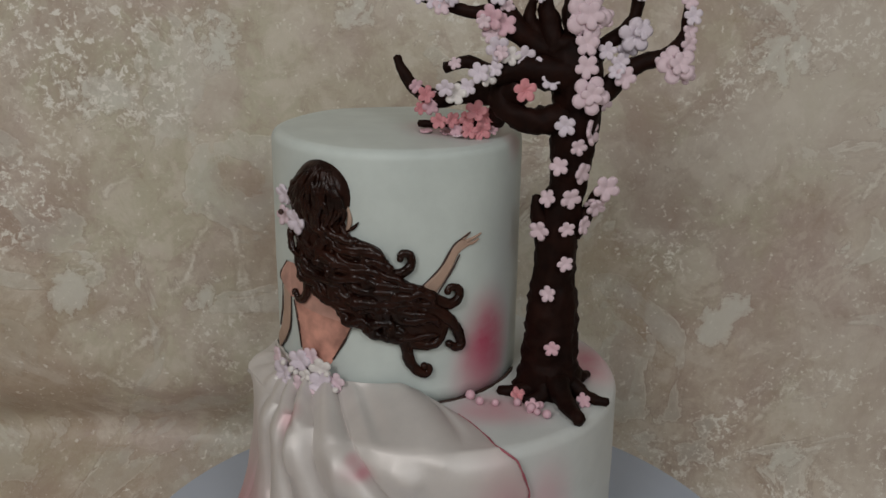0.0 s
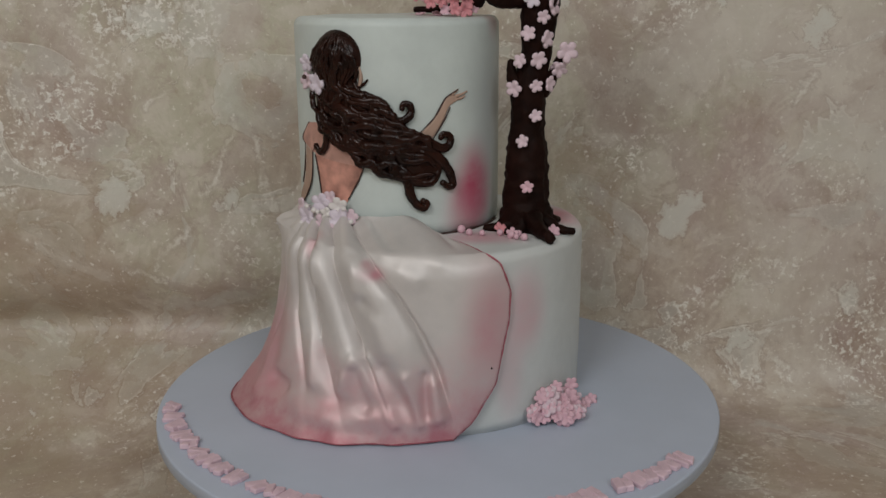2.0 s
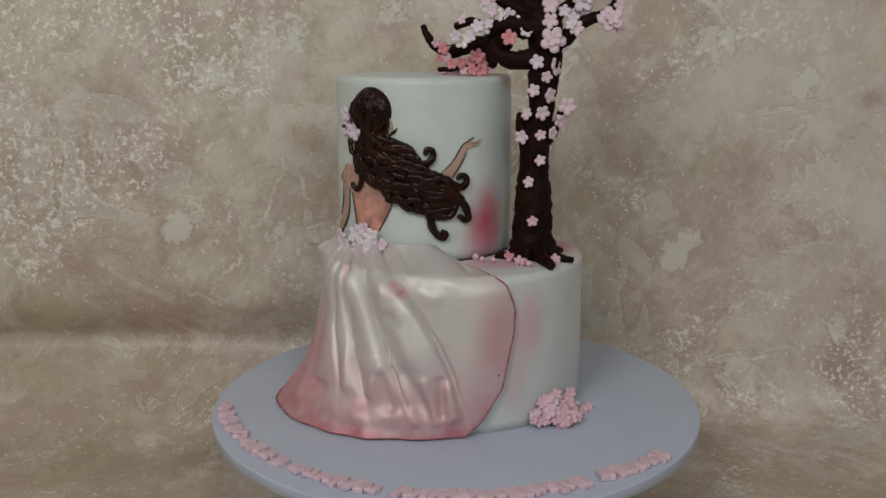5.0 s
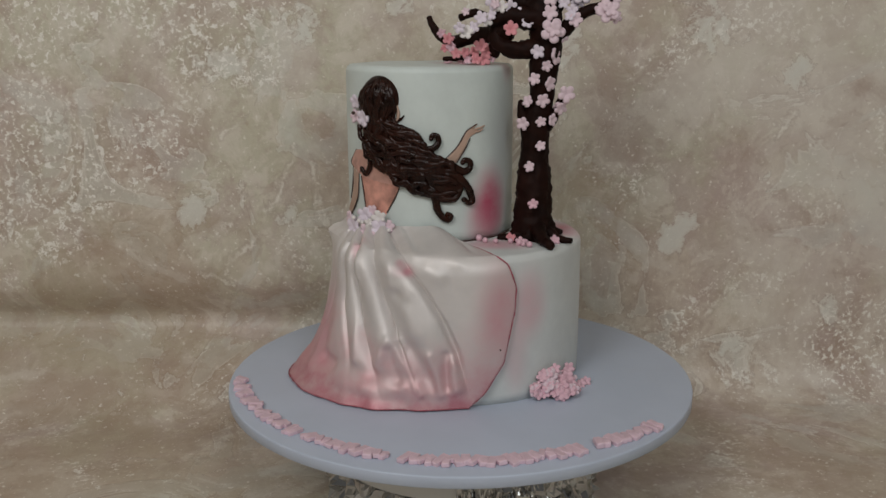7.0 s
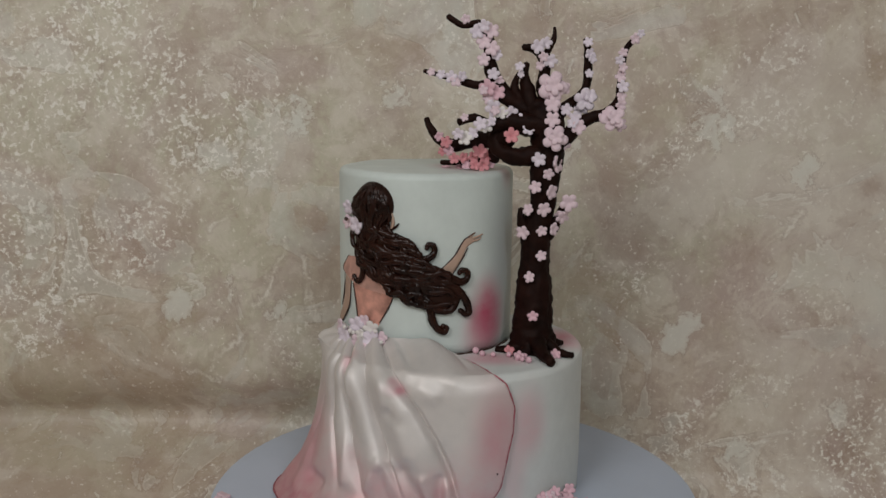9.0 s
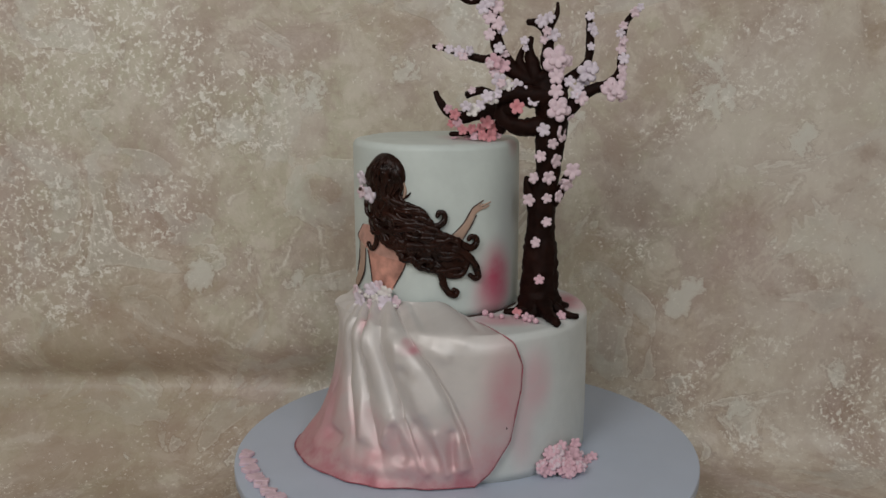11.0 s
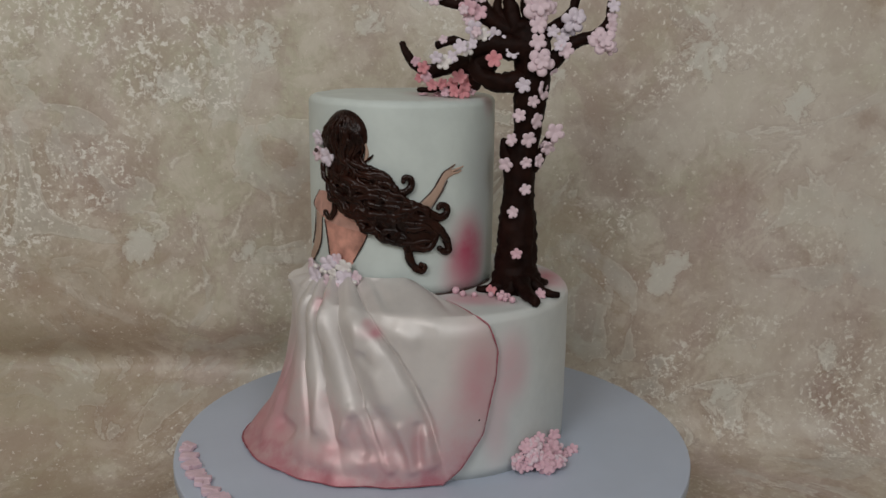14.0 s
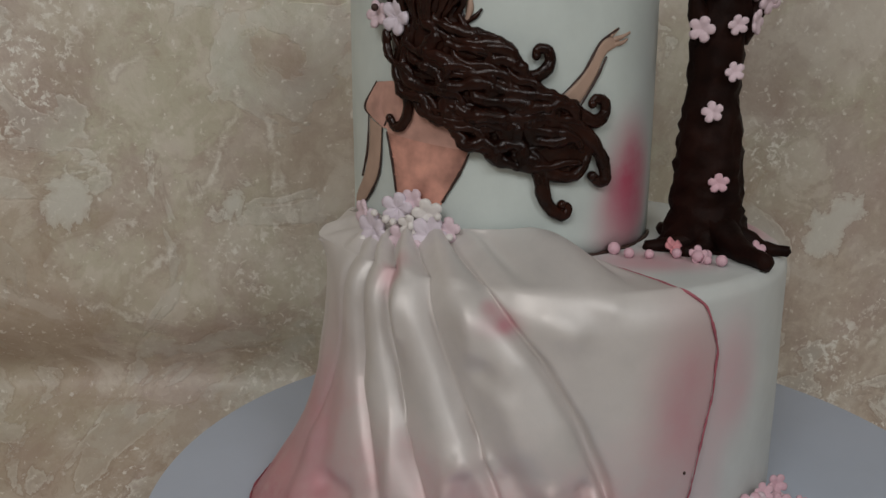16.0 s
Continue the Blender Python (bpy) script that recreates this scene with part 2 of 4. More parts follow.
        step = add(nt, "ShaderNodeVectorMath")
        step.operation = "SCALE"
        step.inputs[0].default_value = along
        nt.links.new(share.outputs[0], step.inputs["Scale"])
        gap = vec("DISTANCE", off, step.outputs[0], 1)
        if crack is None:
            crack = gap
        else:
            least = add(nt, "ShaderNodeMath")
            least.operation = "MINIMUM"
            nt.links.new(crack, least.inputs[0])
            nt.links.new(gap, least.inputs[1])
            crack = least.outputs[0]
    worn = ramp(grain.outputs[0], (0.42, 0.10), (0.55, 1.0))
    colour = mixed(times(ramp(crack, (0.0005, 0.0), (0.0014, 0.65), (0.0060, 0.0)), worn), colour, UMBER)
    colour = mixed(times(ramp(crack, (0.0, 0.80), (0.0010, 0.5), (0.0015, 0.0)), worn), colour, (0.80, 0.76, 0.68))
    # white flecks in drifts, thickest in a few places of the print
    drift = gathered(noise_tex(9.0, 6, 0.62, 0.4, 20.0).outputs[0], tuple(((x, WALL_Y, z), r, g) for x, z, r, g in (
        (-0.402, 0.289, 0.09, 0.26), (-0.25, 0.405, 0.10, 0.24), (-0.505, 0.212, 0.09, 0.22), (-0.42, 0.211, 0.07, 0.22), (-0.485, 0.377, 0.08, 0.20), (-0.321, 0.287, 0.06, 0.18), (-0.52, 0.30, 0.10, 0.22),
        (-0.30, 0.47, 0.12, 0.22), (-0.44, 0.50, 0.12, 0.20), (0.231, 0.087, 0.09, 0.17), (0.249, 0.376, 0.06, 0.17), (0.451, 0.038, 0.09, 0.18), (0.358, 0.141, 0.06, 0.10), (0.391, 0.237, 0.06, 0.10))))
    dmask = ramp(drift, (0.54, 0.0), (0.67, 1.0))
    fleck = noise_tex(165, 7, 0.66, 0.4, 3.0)
    fmask = ramp(fleck.outputs[0], (0.53, 0.0), (0.60, 0.9))
    colour = mixed(times(fmask, dmask), colour, FLECK)
    small = ramp(noise_tex(200, 3, 0.55, 0.3, 6.0).outputs[0], (0.625, 0.0), (0.69, 0.75))
    colour = mixed(times(small, ramp(drift, (0.40, 0.50), (0.6, 1.0))), colour, FLECK)
    nt.links.new(colour, b.inputs["Base Color"])
    bp = add(nt, "ShaderNodeBump", Strength=0.30, Distance=0.003)
    nt.links.new(ramp(patch.outputs[0], (0.52, 0.3), (0.555, 0.0), (0.565, 1.0), (0.7, 0.7)), bp.inputs["Height"])
    bp2 = add(nt, "ShaderNodeBump", Strength=0.35, Distance=0.0020)
    nt.links.new(grain.outputs[0], bp2.inputs["Height"])
    nt.links.new(bp.outputs[0], bp2.inputs["Normal"])
    nt.links.new(bp2.outputs[0], b.inputs["Normal"])
    rr = ramp(grain.outputs[0], (0.3, 0.30), (0.7, 0.46))
    nt.links.new(rr, b.inputs["Roughness"])
    b.inputs["Specular IOR Level"].default_value = 0.5
    return m


def on_tier(centre, radius, degrees, z):
    """A point on a drum's side; degrees from the front, growing to the right."""
    a = radians(degrees)
    return Vector((centre.x + radius * math.sin(a), centre.y - radius * math.cos(a), z))


ROSE, BEIGE_DARK, BEIGE, UMBER = (0.44, 0.335, 0.275), (0.53, 0.43, 0.355), (0.61, 0.525, 0.435), (0.34, 0.25, 0.20)
CREAM, OLIVE, PALE_GREEN, FLECK = (0.70, 0.63, 0.54), (0.56, 0.54, 0.41), (0.66, 0.68, 0.63), (0.90, 0.87, 0.80)
MAGENTA, BLUSH, GREY_SHADE = (0.50, 0.07, 0.14), (0.62, 0.25, 0.31), (0.42, 0.44, 0.46)

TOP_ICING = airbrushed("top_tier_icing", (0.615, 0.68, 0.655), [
    (on_tier(C2, R2, 44, T1 + 0.030), (0.034, 0.034, 0.052), MAGENTA, 1.1),
    (on_tier(C2, R2, 64, T2 - 0.002), (0.014, 0.018, 0.024), BLUSH, 0.4),
    (on_tier(C2, R2, 40, T1 + 0.012), (0.034, 0.034, 0.040), BLUSH, 0.55),
    # grey spot paints in the shade on the tier's upper right side
    (on_tier(C2, R2, 62, T1 + 0.085), (0.045, 0.045, 0.075), GREY_SHADE, 0.55),
    ((0.012, 0.085, T2), (0.045, 0.045, 0.014), BLUSH, 0.7)])
LOW_ICING = airbrushed("bottom_tier_icing", (0.63, 0.66, 0.65), [
    (on_tier(C1, R1, 30, H + 0.085), (0.030, 0.030, 0.050), BLUSH, 0.55),
    (on_tier(C1, R1, 24, H + 0.040), (0.020, 0.020, 0.050), BLUSH, 0.35),
    ((0.035, 0.015, T1), (0.045, 0.030, 0.012), BLUSH, 0.75),
    ((0.100, 0.080, T1), (0.030, 0.055, 0.016), BLUSH, 0.85)])
SATIN = airbrushed("satin_icing", (0.70, 0.665, 0.645), [
    (on_tier(C1, R1, 16, H + 0.080), (0.036, 0.034, 0.070), BLUSH, 0.70),
    (on_tier(C1, R1 + 0.005, -26, H + 0.124), (0.007, 0.010, 0.005), BLUSH, 0.40),
    (on_tier(C1, R1 + 0.005, -22.5, H + 0.117), (0.0075, 0.010, 0.0045), BLUSH, 0.60),
    (on_tier(C1, R1 + 0.016, -29, H + 0.046), (0.013, 0.016, 0.018), BLUSH, 0.35),
    (on_tier(C1, R1 + 0.010, -7, H + 0.034), (0.010, 0.014, 0.020), BLUSH, 0.35),
    (on_tier(C1, R1 + 0.030, -60, H + 0.028), (0.016, 0.018, 0.012), BLUSH, 0.85),
    (on_tier(C1, R1, -51, T1 + 0.002), (0.012, 0.014, 0.020), BLUSH, 0.60),
    (on_tier(C1, R1 + 0.02, -72, H + 0.040), (0.052, 0.052, 0.100), BLUSH, 0.75),
    (on_tier(C1, R1 + 0.004, -24, H + 0.118), (0.020, 0.016, 0.010), BLUSH, 0.5)],
    rough=0.52, spec=0.5, lustre=0.32, band=[(H + 0.002, H + 0.080, (0.62, 0.29, 0.32), 0.82), (H - 0.004, H + 0.018, (0.50, 0.14, 0.18), 0.65)], coat=0.04)
EDGE = plain("rose_edge", (0.36, 0.10, 0.13), 0.5, 0.25, 90, 0.2)
BOARD = plain("board_icing", (0.49, 0.55, 0.66), 0.42, 0.03, 30, 0.06)
CHOC = plain("chocolate_fondant", (0.014, 0.0046, 0.0030), 0.58, 0.5, 130, 0.9, spec=0.10, coarse=25)
HAIR = plain("glazed_chocolate", (0.019, 0.0052, 0.0027), 0.27, 0.6, 140, 0.8, spec=0.24, coarse=30)
SKIN = plain("painted_skin", (0.45, 0.31, 0.24), 0.55, 0.12, 80, 0.1, coarse=40)
CORSET = plain("painted_bodice", (0.56, 0.28, 0.22), 0.5, 0.45, 90, 0.1, coarse=70)
BACK = plain("painted_back", (0.58, 0.33, 0.27), 0.5, 0.3, 90, 0.1, coarse=60)
INK = plain("dark_icing_line", (0.05, 0.025, 0.02), 0.5, 0.2, 90, 0.1)
PINK = plain("coral_pink_icing", (0.72, 0.30, 0.33), 0.55, 0.10, 150, 0.12, coarse=40)
ROSY = plain("rose_pink_icing", (0.72, 0.46, 0.53), 0.55, 0.08, 150, 0.12, coarse=40)
PALE = plain("pale_pink_icing", (0.75, 0.59, 0.65), 0.55, 0.07, 150, 0.12, coarse=40)
LILAC = plain("lilac_white_icing", (0.74, 0.66, 0.74), 0.5, 0.06, 150, 0.12, coarse=40)
PEARL = plain("white_pearl_icing", (0.78, 0.74, 0.72), 0.3, 0.04, 90, 0.05)
LETTER = plain("pink_lettering_icing", (0.70, 0.52, 0.59), 0.55, 0.12, 120, 0.15, coarse=40)
PLASTER = plaster_print()
FOIL = plain("aluminium_foil", (0.48, 0.48, 0.47), 0.11, 0.06, 150, 0.3, metal=1.0)
PLATE = plain("white_plastic", (0.72, 0.73, 0.72), 0.35, 0.03, 40, 0.03)
ROOM = plain("room_paint", (0.70, 0.68, 0.64), 0.8, 0.04, 6, 0.05, coarse=2)
WOOD = plain("table_wood", (0.25, 0.16, 0.10), 0.5, 0.2, 12, 0.1, coarse=3)


# ---- building ----
def mesh_of(name, bm, mats, smooth=True):
    me = bpy.data.meshes.new(name)
    bm.normal_update()
    bm.to_mesh(me)
    bm.free()
    for m in mats if isinstance(mats, (list, tuple)) else [mats]:
        me.materials.append(m)
    if smooth:
        me.polygons.foreach_set("use_smooth", [True] * len(me.polygons))
    return me


def part(name, bm, mats, parent=None, label="", smooth=True):
    ob = new(name, mesh_of(name, bm, mats, smooth))
    if parent:
        ob.parent = parent
    if label:
        ob["label"] = label
    return ob


def lathe(profile, centre=(0, 0), n=128):
    """A solid of revolution from (radius, z) pairs; the ends are closed where the radius is nought."""
    bm = bmesh.new()
    rings = []
    for r, z in profile:
        if r < 1e-6:
            rings.append([bm.verts.new((centre[0], centre[1], z))])
        else:
            rings.append([bm.verts.new((centre[0] + r * math.cos(2 * math.pi * i / n), centre[1] + r * math.sin(2 * math.pi * i / n), z)) for i in range(n)])
    for a, b in zip(rings, rings[1:]):
        for i in range(n):
            j = (i + 1) % n
            if len(a) == 1:
                bm.faces.new((a[0], b[j], b[i]))
            elif len(b) == 1:
                bm.faces.new((a[i], a[j], b[0]))
            else:
                bm.faces.new((a[i], a[j], b[j], b[i]))
    bmesh.ops.recalc_face_normals(bm, faces=bm.faces)
    return bm


def rounded(r, z0, z1, e, steps=8):
    """Profile of a drum of radius r with a rounded upper edge of radius e."""
    p = [(0, z0), (r, z0)]
    p += [(r - e + e * math.cos(a), z1 - e + e * math.sin(a)) for a in (math.pi / 2 * i / steps for i in range(steps + 1))]
    return p + [(r * 0.5, z1 + 0.0004), (0, z1 + 0.0006)]


def smooth_path(pts, per=6):
    """Points along a smooth curve through pts."""
    pts = [Vector(p) for p in pts]
    if len(pts) < 3:
        return [pts[0].lerp(pts[-1], i / per) for i in range(per + 1)]
    out = []
    ext = [pts[0] * 2 - pts[1]] + pts + [pts[-1] * 2 - pts[-2]]
    for i in range(1, len(ext) - 2):
        p0, p1, p2, p3 = ext[i - 1:i + 3]
        for k in range(per):
            t = k / per
            out.append(0.5 * (2 * p1 + (p2 - p0) * t + (2 * p0 - 5 * p1 + 4 * p2 - p3) * t * t + (3 * p1 - p0 - 3 * p2 + p3) * t ** 3))
    return out + [pts[-1]]


def spread(values, n):
    """The values, spread evenly over n steps."""
    return list(np.interp(np.linspace(0, 1, n), np.linspace(0, 1, len(values)), values))


def tube(bm, pts, radii, n=10, mat=0, rough=0.0, per=6, flat=None):
    """A round limb along pts, closed at both ends. rough: share of unevenness. flat: (direction, factor) squashes it."""
    path = smooth_path(pts, per)
    rad = spread(radii, len(path))
    rings, side = [], None
    for i, p in enumerate(path):
        d = (path[min(i + 1, len(path) - 1)] - path[max(i - 1, 0)]).normalized()
        if side is None:
            side = d.orthogonal().normalized()
        side = (side - d * side.dot(d)).normalized()
        up = d.cross(side)
        ring = []
        for k in range(n):
            a = 2 * math.pi * k / n
            off = (side * math.cos(a) + up * math.sin(a)) * rad[i]
            if rough:
                off *= 1 + rough * noise.noise((p + off) * 160) + rough * 0.7 * noise.noise((p + off) * 420)
            if flat:
                off -= flat[0] * off.dot(flat[0]) * (1 - flat[1])
            ring.append(bm.verts.new(p + off))
        rings.append(ring)
    ends = []
    for ring, p, q, r in ((rings[0], path[0], path[1], rad[0]), (rings[-1], path[-1], path[-2], rad[-1])):
        ends.append(bm.verts.new(p + (p - q).normalized() * r * 0.55))
    for a, b in zip(rings, rings[1:]):
        for k in range(n):
            bm.faces.new((a[k], a[(k + 1) % n], b[(k + 1) % n], b[k])).material_index = mat
    for k in range(n):
        bm.faces.new((rings[0][(k + 1) % n], rings[0][k], ends[0])).material_index = mat
        bm.faces.new((rings[-1][k], rings[-1][(k + 1) % n], ends[1])).material_index = mat


def ball(bm, centre, r, mat=0, seg=12):
    v0 = len(bm.faces)
    bmesh.ops.create_uvsphere(bm, u_segments=seg, v_segments=seg // 2 + 1, radius=r, matrix=Matrix.Translation(centre))
    bm.faces.ensure_lookup_table()
    for f in bm.faces[v0:]:
        f.material_index = mat


def box(bm, lo, hi):
    bmesh.ops.create_cube(bm, size=1, matrix=Matrix.Translation([(a + b) / 2 for a, b in zip(lo, hi)]) @ Matrix.Diagonal((*[b - a for a, b in zip(lo, hi)], 1)))


def flower_mesh(name, mat, cup=0.25, frill=0.0, petals=5):
    """A pressed sugar flower of radius 1 that lies in the plane z = 0 and faces up."""
    bm = bmesh.new()
    n = petals * 6
    rings = []
    for share, up in ((1.0, 0.0), (1.02, 0.14), (0.82, 0.27), (0.45, 0.20), (0.18, 0.12)):
        ring = []
        for k in range(n):
            a = 2 * math.pi * k / n
            lobe = abs(math.cos(a * petals / 2)) ** 0.6
            r = share * (0.62 + 0.38 * lobe * min(1, share * 1.3))
            z = up + cup * share * share * 0.4 - (1 - lobe) * 0.14 * share + frill * 0.12 * math.sin(a * 7 + share * 5)
            ring.append(bm.verts.new((r * math.cos(a), r * math.sin(a), z)))
        rings.append(ring)
    for a, b in zip(rings, rings[1:]):
        for k in range(n):
            bm.faces.new((a[k], a[(k + 1) % n], b[(k + 1) % n], b[k]))
    mid = bm.verts.new((0, 0, 0.07))
    low = bm.verts.new((0, 0, -0.02))
    for k in range(n):
        bm.faces.new((rings[-1][k], rings[-1][(k + 1) % n], mid))
        bm.faces.new((rings[0][(k + 1) % n], rings[0][k], low))
    return mesh_of(name, bm, mat)


FLOWERS = {"coral": flower_mesh("coral_flower", PINK, 0.5, 0.6), "rose": flower_mesh("rose_flower", ROSY, 0.3), "pale": flower_mesh("pale_flower", PALE, 0.25),
           "lilac": flower_mesh("lilac_flower", LILAC, 0.3, 0.3), "white": flower_mesh("white_flower", PEARL, 0.25)}


def flower(kind, place, facing, radius, parent=None, name="blossom"):
    """A sugar flower at place that looks along facing, with its own spin and tilt."""
    ob = new(name, FLOWERS[kind])
    f = (Vector(facing).normalized() + 0.22 * Vector((random.uniform(-1, 1), random.uniform(-1, 1), random.uniform(-1, 1)))).normalized()
    turn = f.to_track_quat("Z", "Y").to_matrix().to_4x4() @ pose(0, 0, 0, 0, 0, random.uniform(0, 72))
    ob.matrix_basis = Matrix.Translation(place) @ turn @ Matrix.Diagonal((radius, radius * random.uniform(0.9, 1.05), radius, 1))
    if parent:
        ob.parent = parent
    return ob


# ---- setting: the sheet, the table, the room ----
def backdrop_sheet():
    """A hanging sheet that sweeps forward on to the table; the sweep is wider at its left than at its right."""
    bm = bmesh.new()
    cols = []
    nx, up, bend, flat = 150, 50, 26, 60
    for i in range(nx + 1):
        x = -1.1 + 2.2 * i / nx
        s = max(0.0, min(1.0, (0.30 - x) / 0.62))
        r = 0.045 + 0.055 * s * s * (3 - 2 * s)
        col = []
        for k in range(up):
            z = 1.05 + (r - 1.05) * k / up
            col.append((x, WALL_Y + 0.004 * noise.noise((x * 3, z * 3, 0)) + 0.034 * s * math.exp(-((z - 0.085) / 0.032) ** 2), z))
        for k in range(bend + 1):
            a = math.pi / 2 * k / bend
            y, z = WALL_Y - r + r * math.cos(a), r - r * math.sin(a)
            crease = 0.003 * noise.noise((x * 9, k * 0.25, 5))
            col.append((x, y + 0.004 * noise.noise((x * 3, z * 3, 0)) * (1 - k / bend) + 0.034 * s * math.exp(-((z - 0.085) / 0.032) ** 2), max(0.0, z + crease * math.sin(2 * a))))
        for k in range(1, flat + 1):
            y = WALL_Y - r + (-1.0 - WALL_Y + r) * k / flat
            col.append((x, y, 0.0012 + 0.0012 * noise.noise((x * 6, y * 6, 9)) if k < flat else 0.0))
        cols.append([bm.verts.new(p) for p in col])
    for a, b in zip(cols, cols[1:]):
        for k in range(len(a) - 1):
            bm.faces.new((a[k], a[k + 1], b[k + 1], b[k]))
    ob = part("backdrop", bm, PLASTER)
    thick = ob.modifiers.new("thickness", "SOLIDIFY")
    thick.thickness, thick.offset = 0.0015, -1
    return tagged(ob, "glossy sheet printed like mottled beige plaster", "backdrop", kind="structure")


def slab(name, lo, hi, mat, label):
    bm = bmesh.new()
    box(bm, lo, hi)
    return tagged(part(name, bm, mat, smooth=False), label, name.split("_")[0], kind="structure")


backdrop_sheet()
slab("floor", (-2.0, -2.6, -0.85), (2.0, 0.9, -0.75), ROOM, "plain pale room floor")
slab("ceiling", (-2.0, -2.6, 1.80), (2.0, 0.9, 1.90), ROOM, "plain off-white ceiling")
slab("wall_back", (-2.0, 0.8, -0.75), (2.0, 0.9, 1.80), ROOM, "plain off-white painted room wall")
slab("wall_front", (-2.0, -2.6, -0.75), (2.0, -2.5, 1.80), ROOM, "plain off-white painted room wall")
slab("wall_left", (-2.0, -2.5, -0.75), (-1.9, 0.8, 1.80), ROOM, "plain off-white painted room wall")
slab("wall_right", (1.9, -2.5, -0.75), (2.0, 0.8, 1.80), ROOM, "plain off-white painted room wall")

table = tagged(new("table"), "plain wooden table under the printed sheet", "table")
bm = bmesh.new()
box(bm, (-1.15, -1.05, -0.032), (1.15, 0.30, -0.002))
part("tabletop", bm, WOOD, table, smooth=False)
for lx, ly in ((-1.08, -0.98), (1.08, -0.98), (-1.08, 0.23), (1.08, 0.23)):
    bm = bmesh.new()
    box(bm, (lx - 0.03, ly - 0.03, -0.75), (lx + 0.03, ly + 0.03, -0.032))
    part("leg", bm, WOOD, table, smooth=False)


# ---- the stand under the board ----
def crumpled(r, z0, z1, centre, a0, a1, amount, n=150, rows=14):
    """A band of crumpled foil round an upright drum."""
    bm = bmesh.new()
    grid = []
    for j in range(rows + 1):
        z = z0 + (z1 - z0) * j / rows
        row = []
        for i in range(n + 1):
            a = radians(a0 + (a1 - a0) * i / n)
            q = Vector((math.sin(a) * 3.0, math.cos(a) * 3.0, z * 22))
            d = abs(noise.noise(q * 4)) + 0.6 * abs(noise.noise(q * 9)) + 0.4 * random.random()
            rr = r + amount * (d - 0.5)
            row.append(bm.verts.new((centre.x + rr * math.sin(a), centre.y - rr * math.cos(a), z)))
        grid.append(row)
    for a, b in zip(grid, grid[1:]):
        for i in range(n):
            if random.random() < 0.5:
                bm.faces.new((a[i], a[i + 1], b[i + 1]))
                bm.faces.new((a[i], b[i + 1], b[i]))
            else:
                bm.faces.new((a[i], a[i + 1], b[i]))
                bm.faces.new((a[i + 1], b[i + 1], b[i]))
    return bm


CS = Vector((0.005, 0.018, 0))
stand = tagged(new("cake_stand"), "round turntable wrapped in crumpled silver foil under the board", "cake stand")
part("drum", lathe([(0, 0.003), (0.112, 0.003), (0.112, H - 0.055), (0, H - 0.055)], CS, 64), PLATE, stand)
part("foil_wrap", crumpled(0.1170, 0.003, H - 0.0555, CS, 0, 360, 0.016, 170, 9), FOIL, stand, "crumpled silver foil wrap", smooth=False)
part("plate", lathe([(0, H - 0.055), (0.116, H - 0.055), (0.1225, H - 0.052), (0.1240, H - 0.0105), (0, H - 0.0105)], CS, 96), PLATE, stand, "white plastic top plate")
part("foil_strip", crumpled(0.1255, H - 0.0515, H - 0.01055, CS, -4, 70, 0.008, 120, 9), FOIL, stand, "strip of silver foil", smooth=False)
part("foil_strip", crumpled(0.1255, H - 0.053, H - 0.01055, CS, -120, -78, 0.006, 60, 9), FOIL, stand, "strip of silver foil", smooth=False)

# ---- board and cake ----
tagged(part("cake_board", lathe([(0, H - 0.0105), (RB - 0.002, H - 0.0105), (RB, H - 0.0090)] + rounded(RB, 0, H, 0.0014)[2:], CB, 160), BOARD),
       "round cake board covered in smooth pale blue-white icing", "cake board")
cake = tagged(new("tiered_cake"), "two-tier white fondant cake with airbrushed pink patches", "cake")


def tier(name, r, z0, z1, centre, mat, wave):
    """A drum of icing with a soft upper edge and a hand-smoothed, slightly uneven side."""
    e = 0.0065
    prof = [(0, z0), (r, z0)] + [(r, z0 + (z1 - e - z0) * i / 14) for i in range(1, 14)]
    prof += [(r - e + e * math.cos(a), z1 - e + e * math.sin(a)) for a in (math.pi / 18 * i for i in range(10))]
    prof += [(r * k, z1 + 0.0008 * (1 - k)) for k in (0.8, 0.55, 0.3, 0)]
    bm = lathe(prof, centre, 144)
    for v in bm.verts:
        if v.co.z > z0 + 0.001:
            d = Vector((v.co.x - centre.x, v.co.y - centre.y, 0))
            v.co += d * (wave * noise.noise(v.co * 14) + 0.3 * wave * noise.noise(v.co * 45))
            v.co.z += 0.0012 * noise.noise(v.co * 20) * (1 if v.co.z > z1 - 0.002 else 0)
    return part(name, bm, mat, cake)


tier("bottom_tier", R1, H, T1, C1, LOW_ICING, 0.008)
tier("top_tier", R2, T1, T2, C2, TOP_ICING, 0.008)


# ---- the draped skirt ----
HEM_DEG = (-112, -100, -77, -64, -45, -34, -19, 1, 25)
HEM_R = (0.126, 0.146, 0.161, 0.1595, 0.151, 0.144, 0.131, 0.121, 0.119)
EDGE_H = (0.0, 0.012, 0.036, 0.062, 0.080, 0.100, 0.120, 0.128)
EDGE_DEG = (2.0, 9.0, 17.0, 20.0, 22.2, 22.6, 18.6, 14.0)
CREASE_H = (0.0, 0.020, 0.050, 0.075, 0.100, 0.128)
# creases from the left edge to the right: degrees at those heights
CREASES = ((-112, -112, -112, -112, -112, -112), (-74, -74, -73, -71, -70, -68), (-40, -44, -51.5, -58, -60, -60.5), (-28, -33, -41.5, -46, -50, -52.5),
           (-13, -17.5, -24.5, -31, -36.5, -42), (4, 2, -2.5, -8, -15.5, -28))
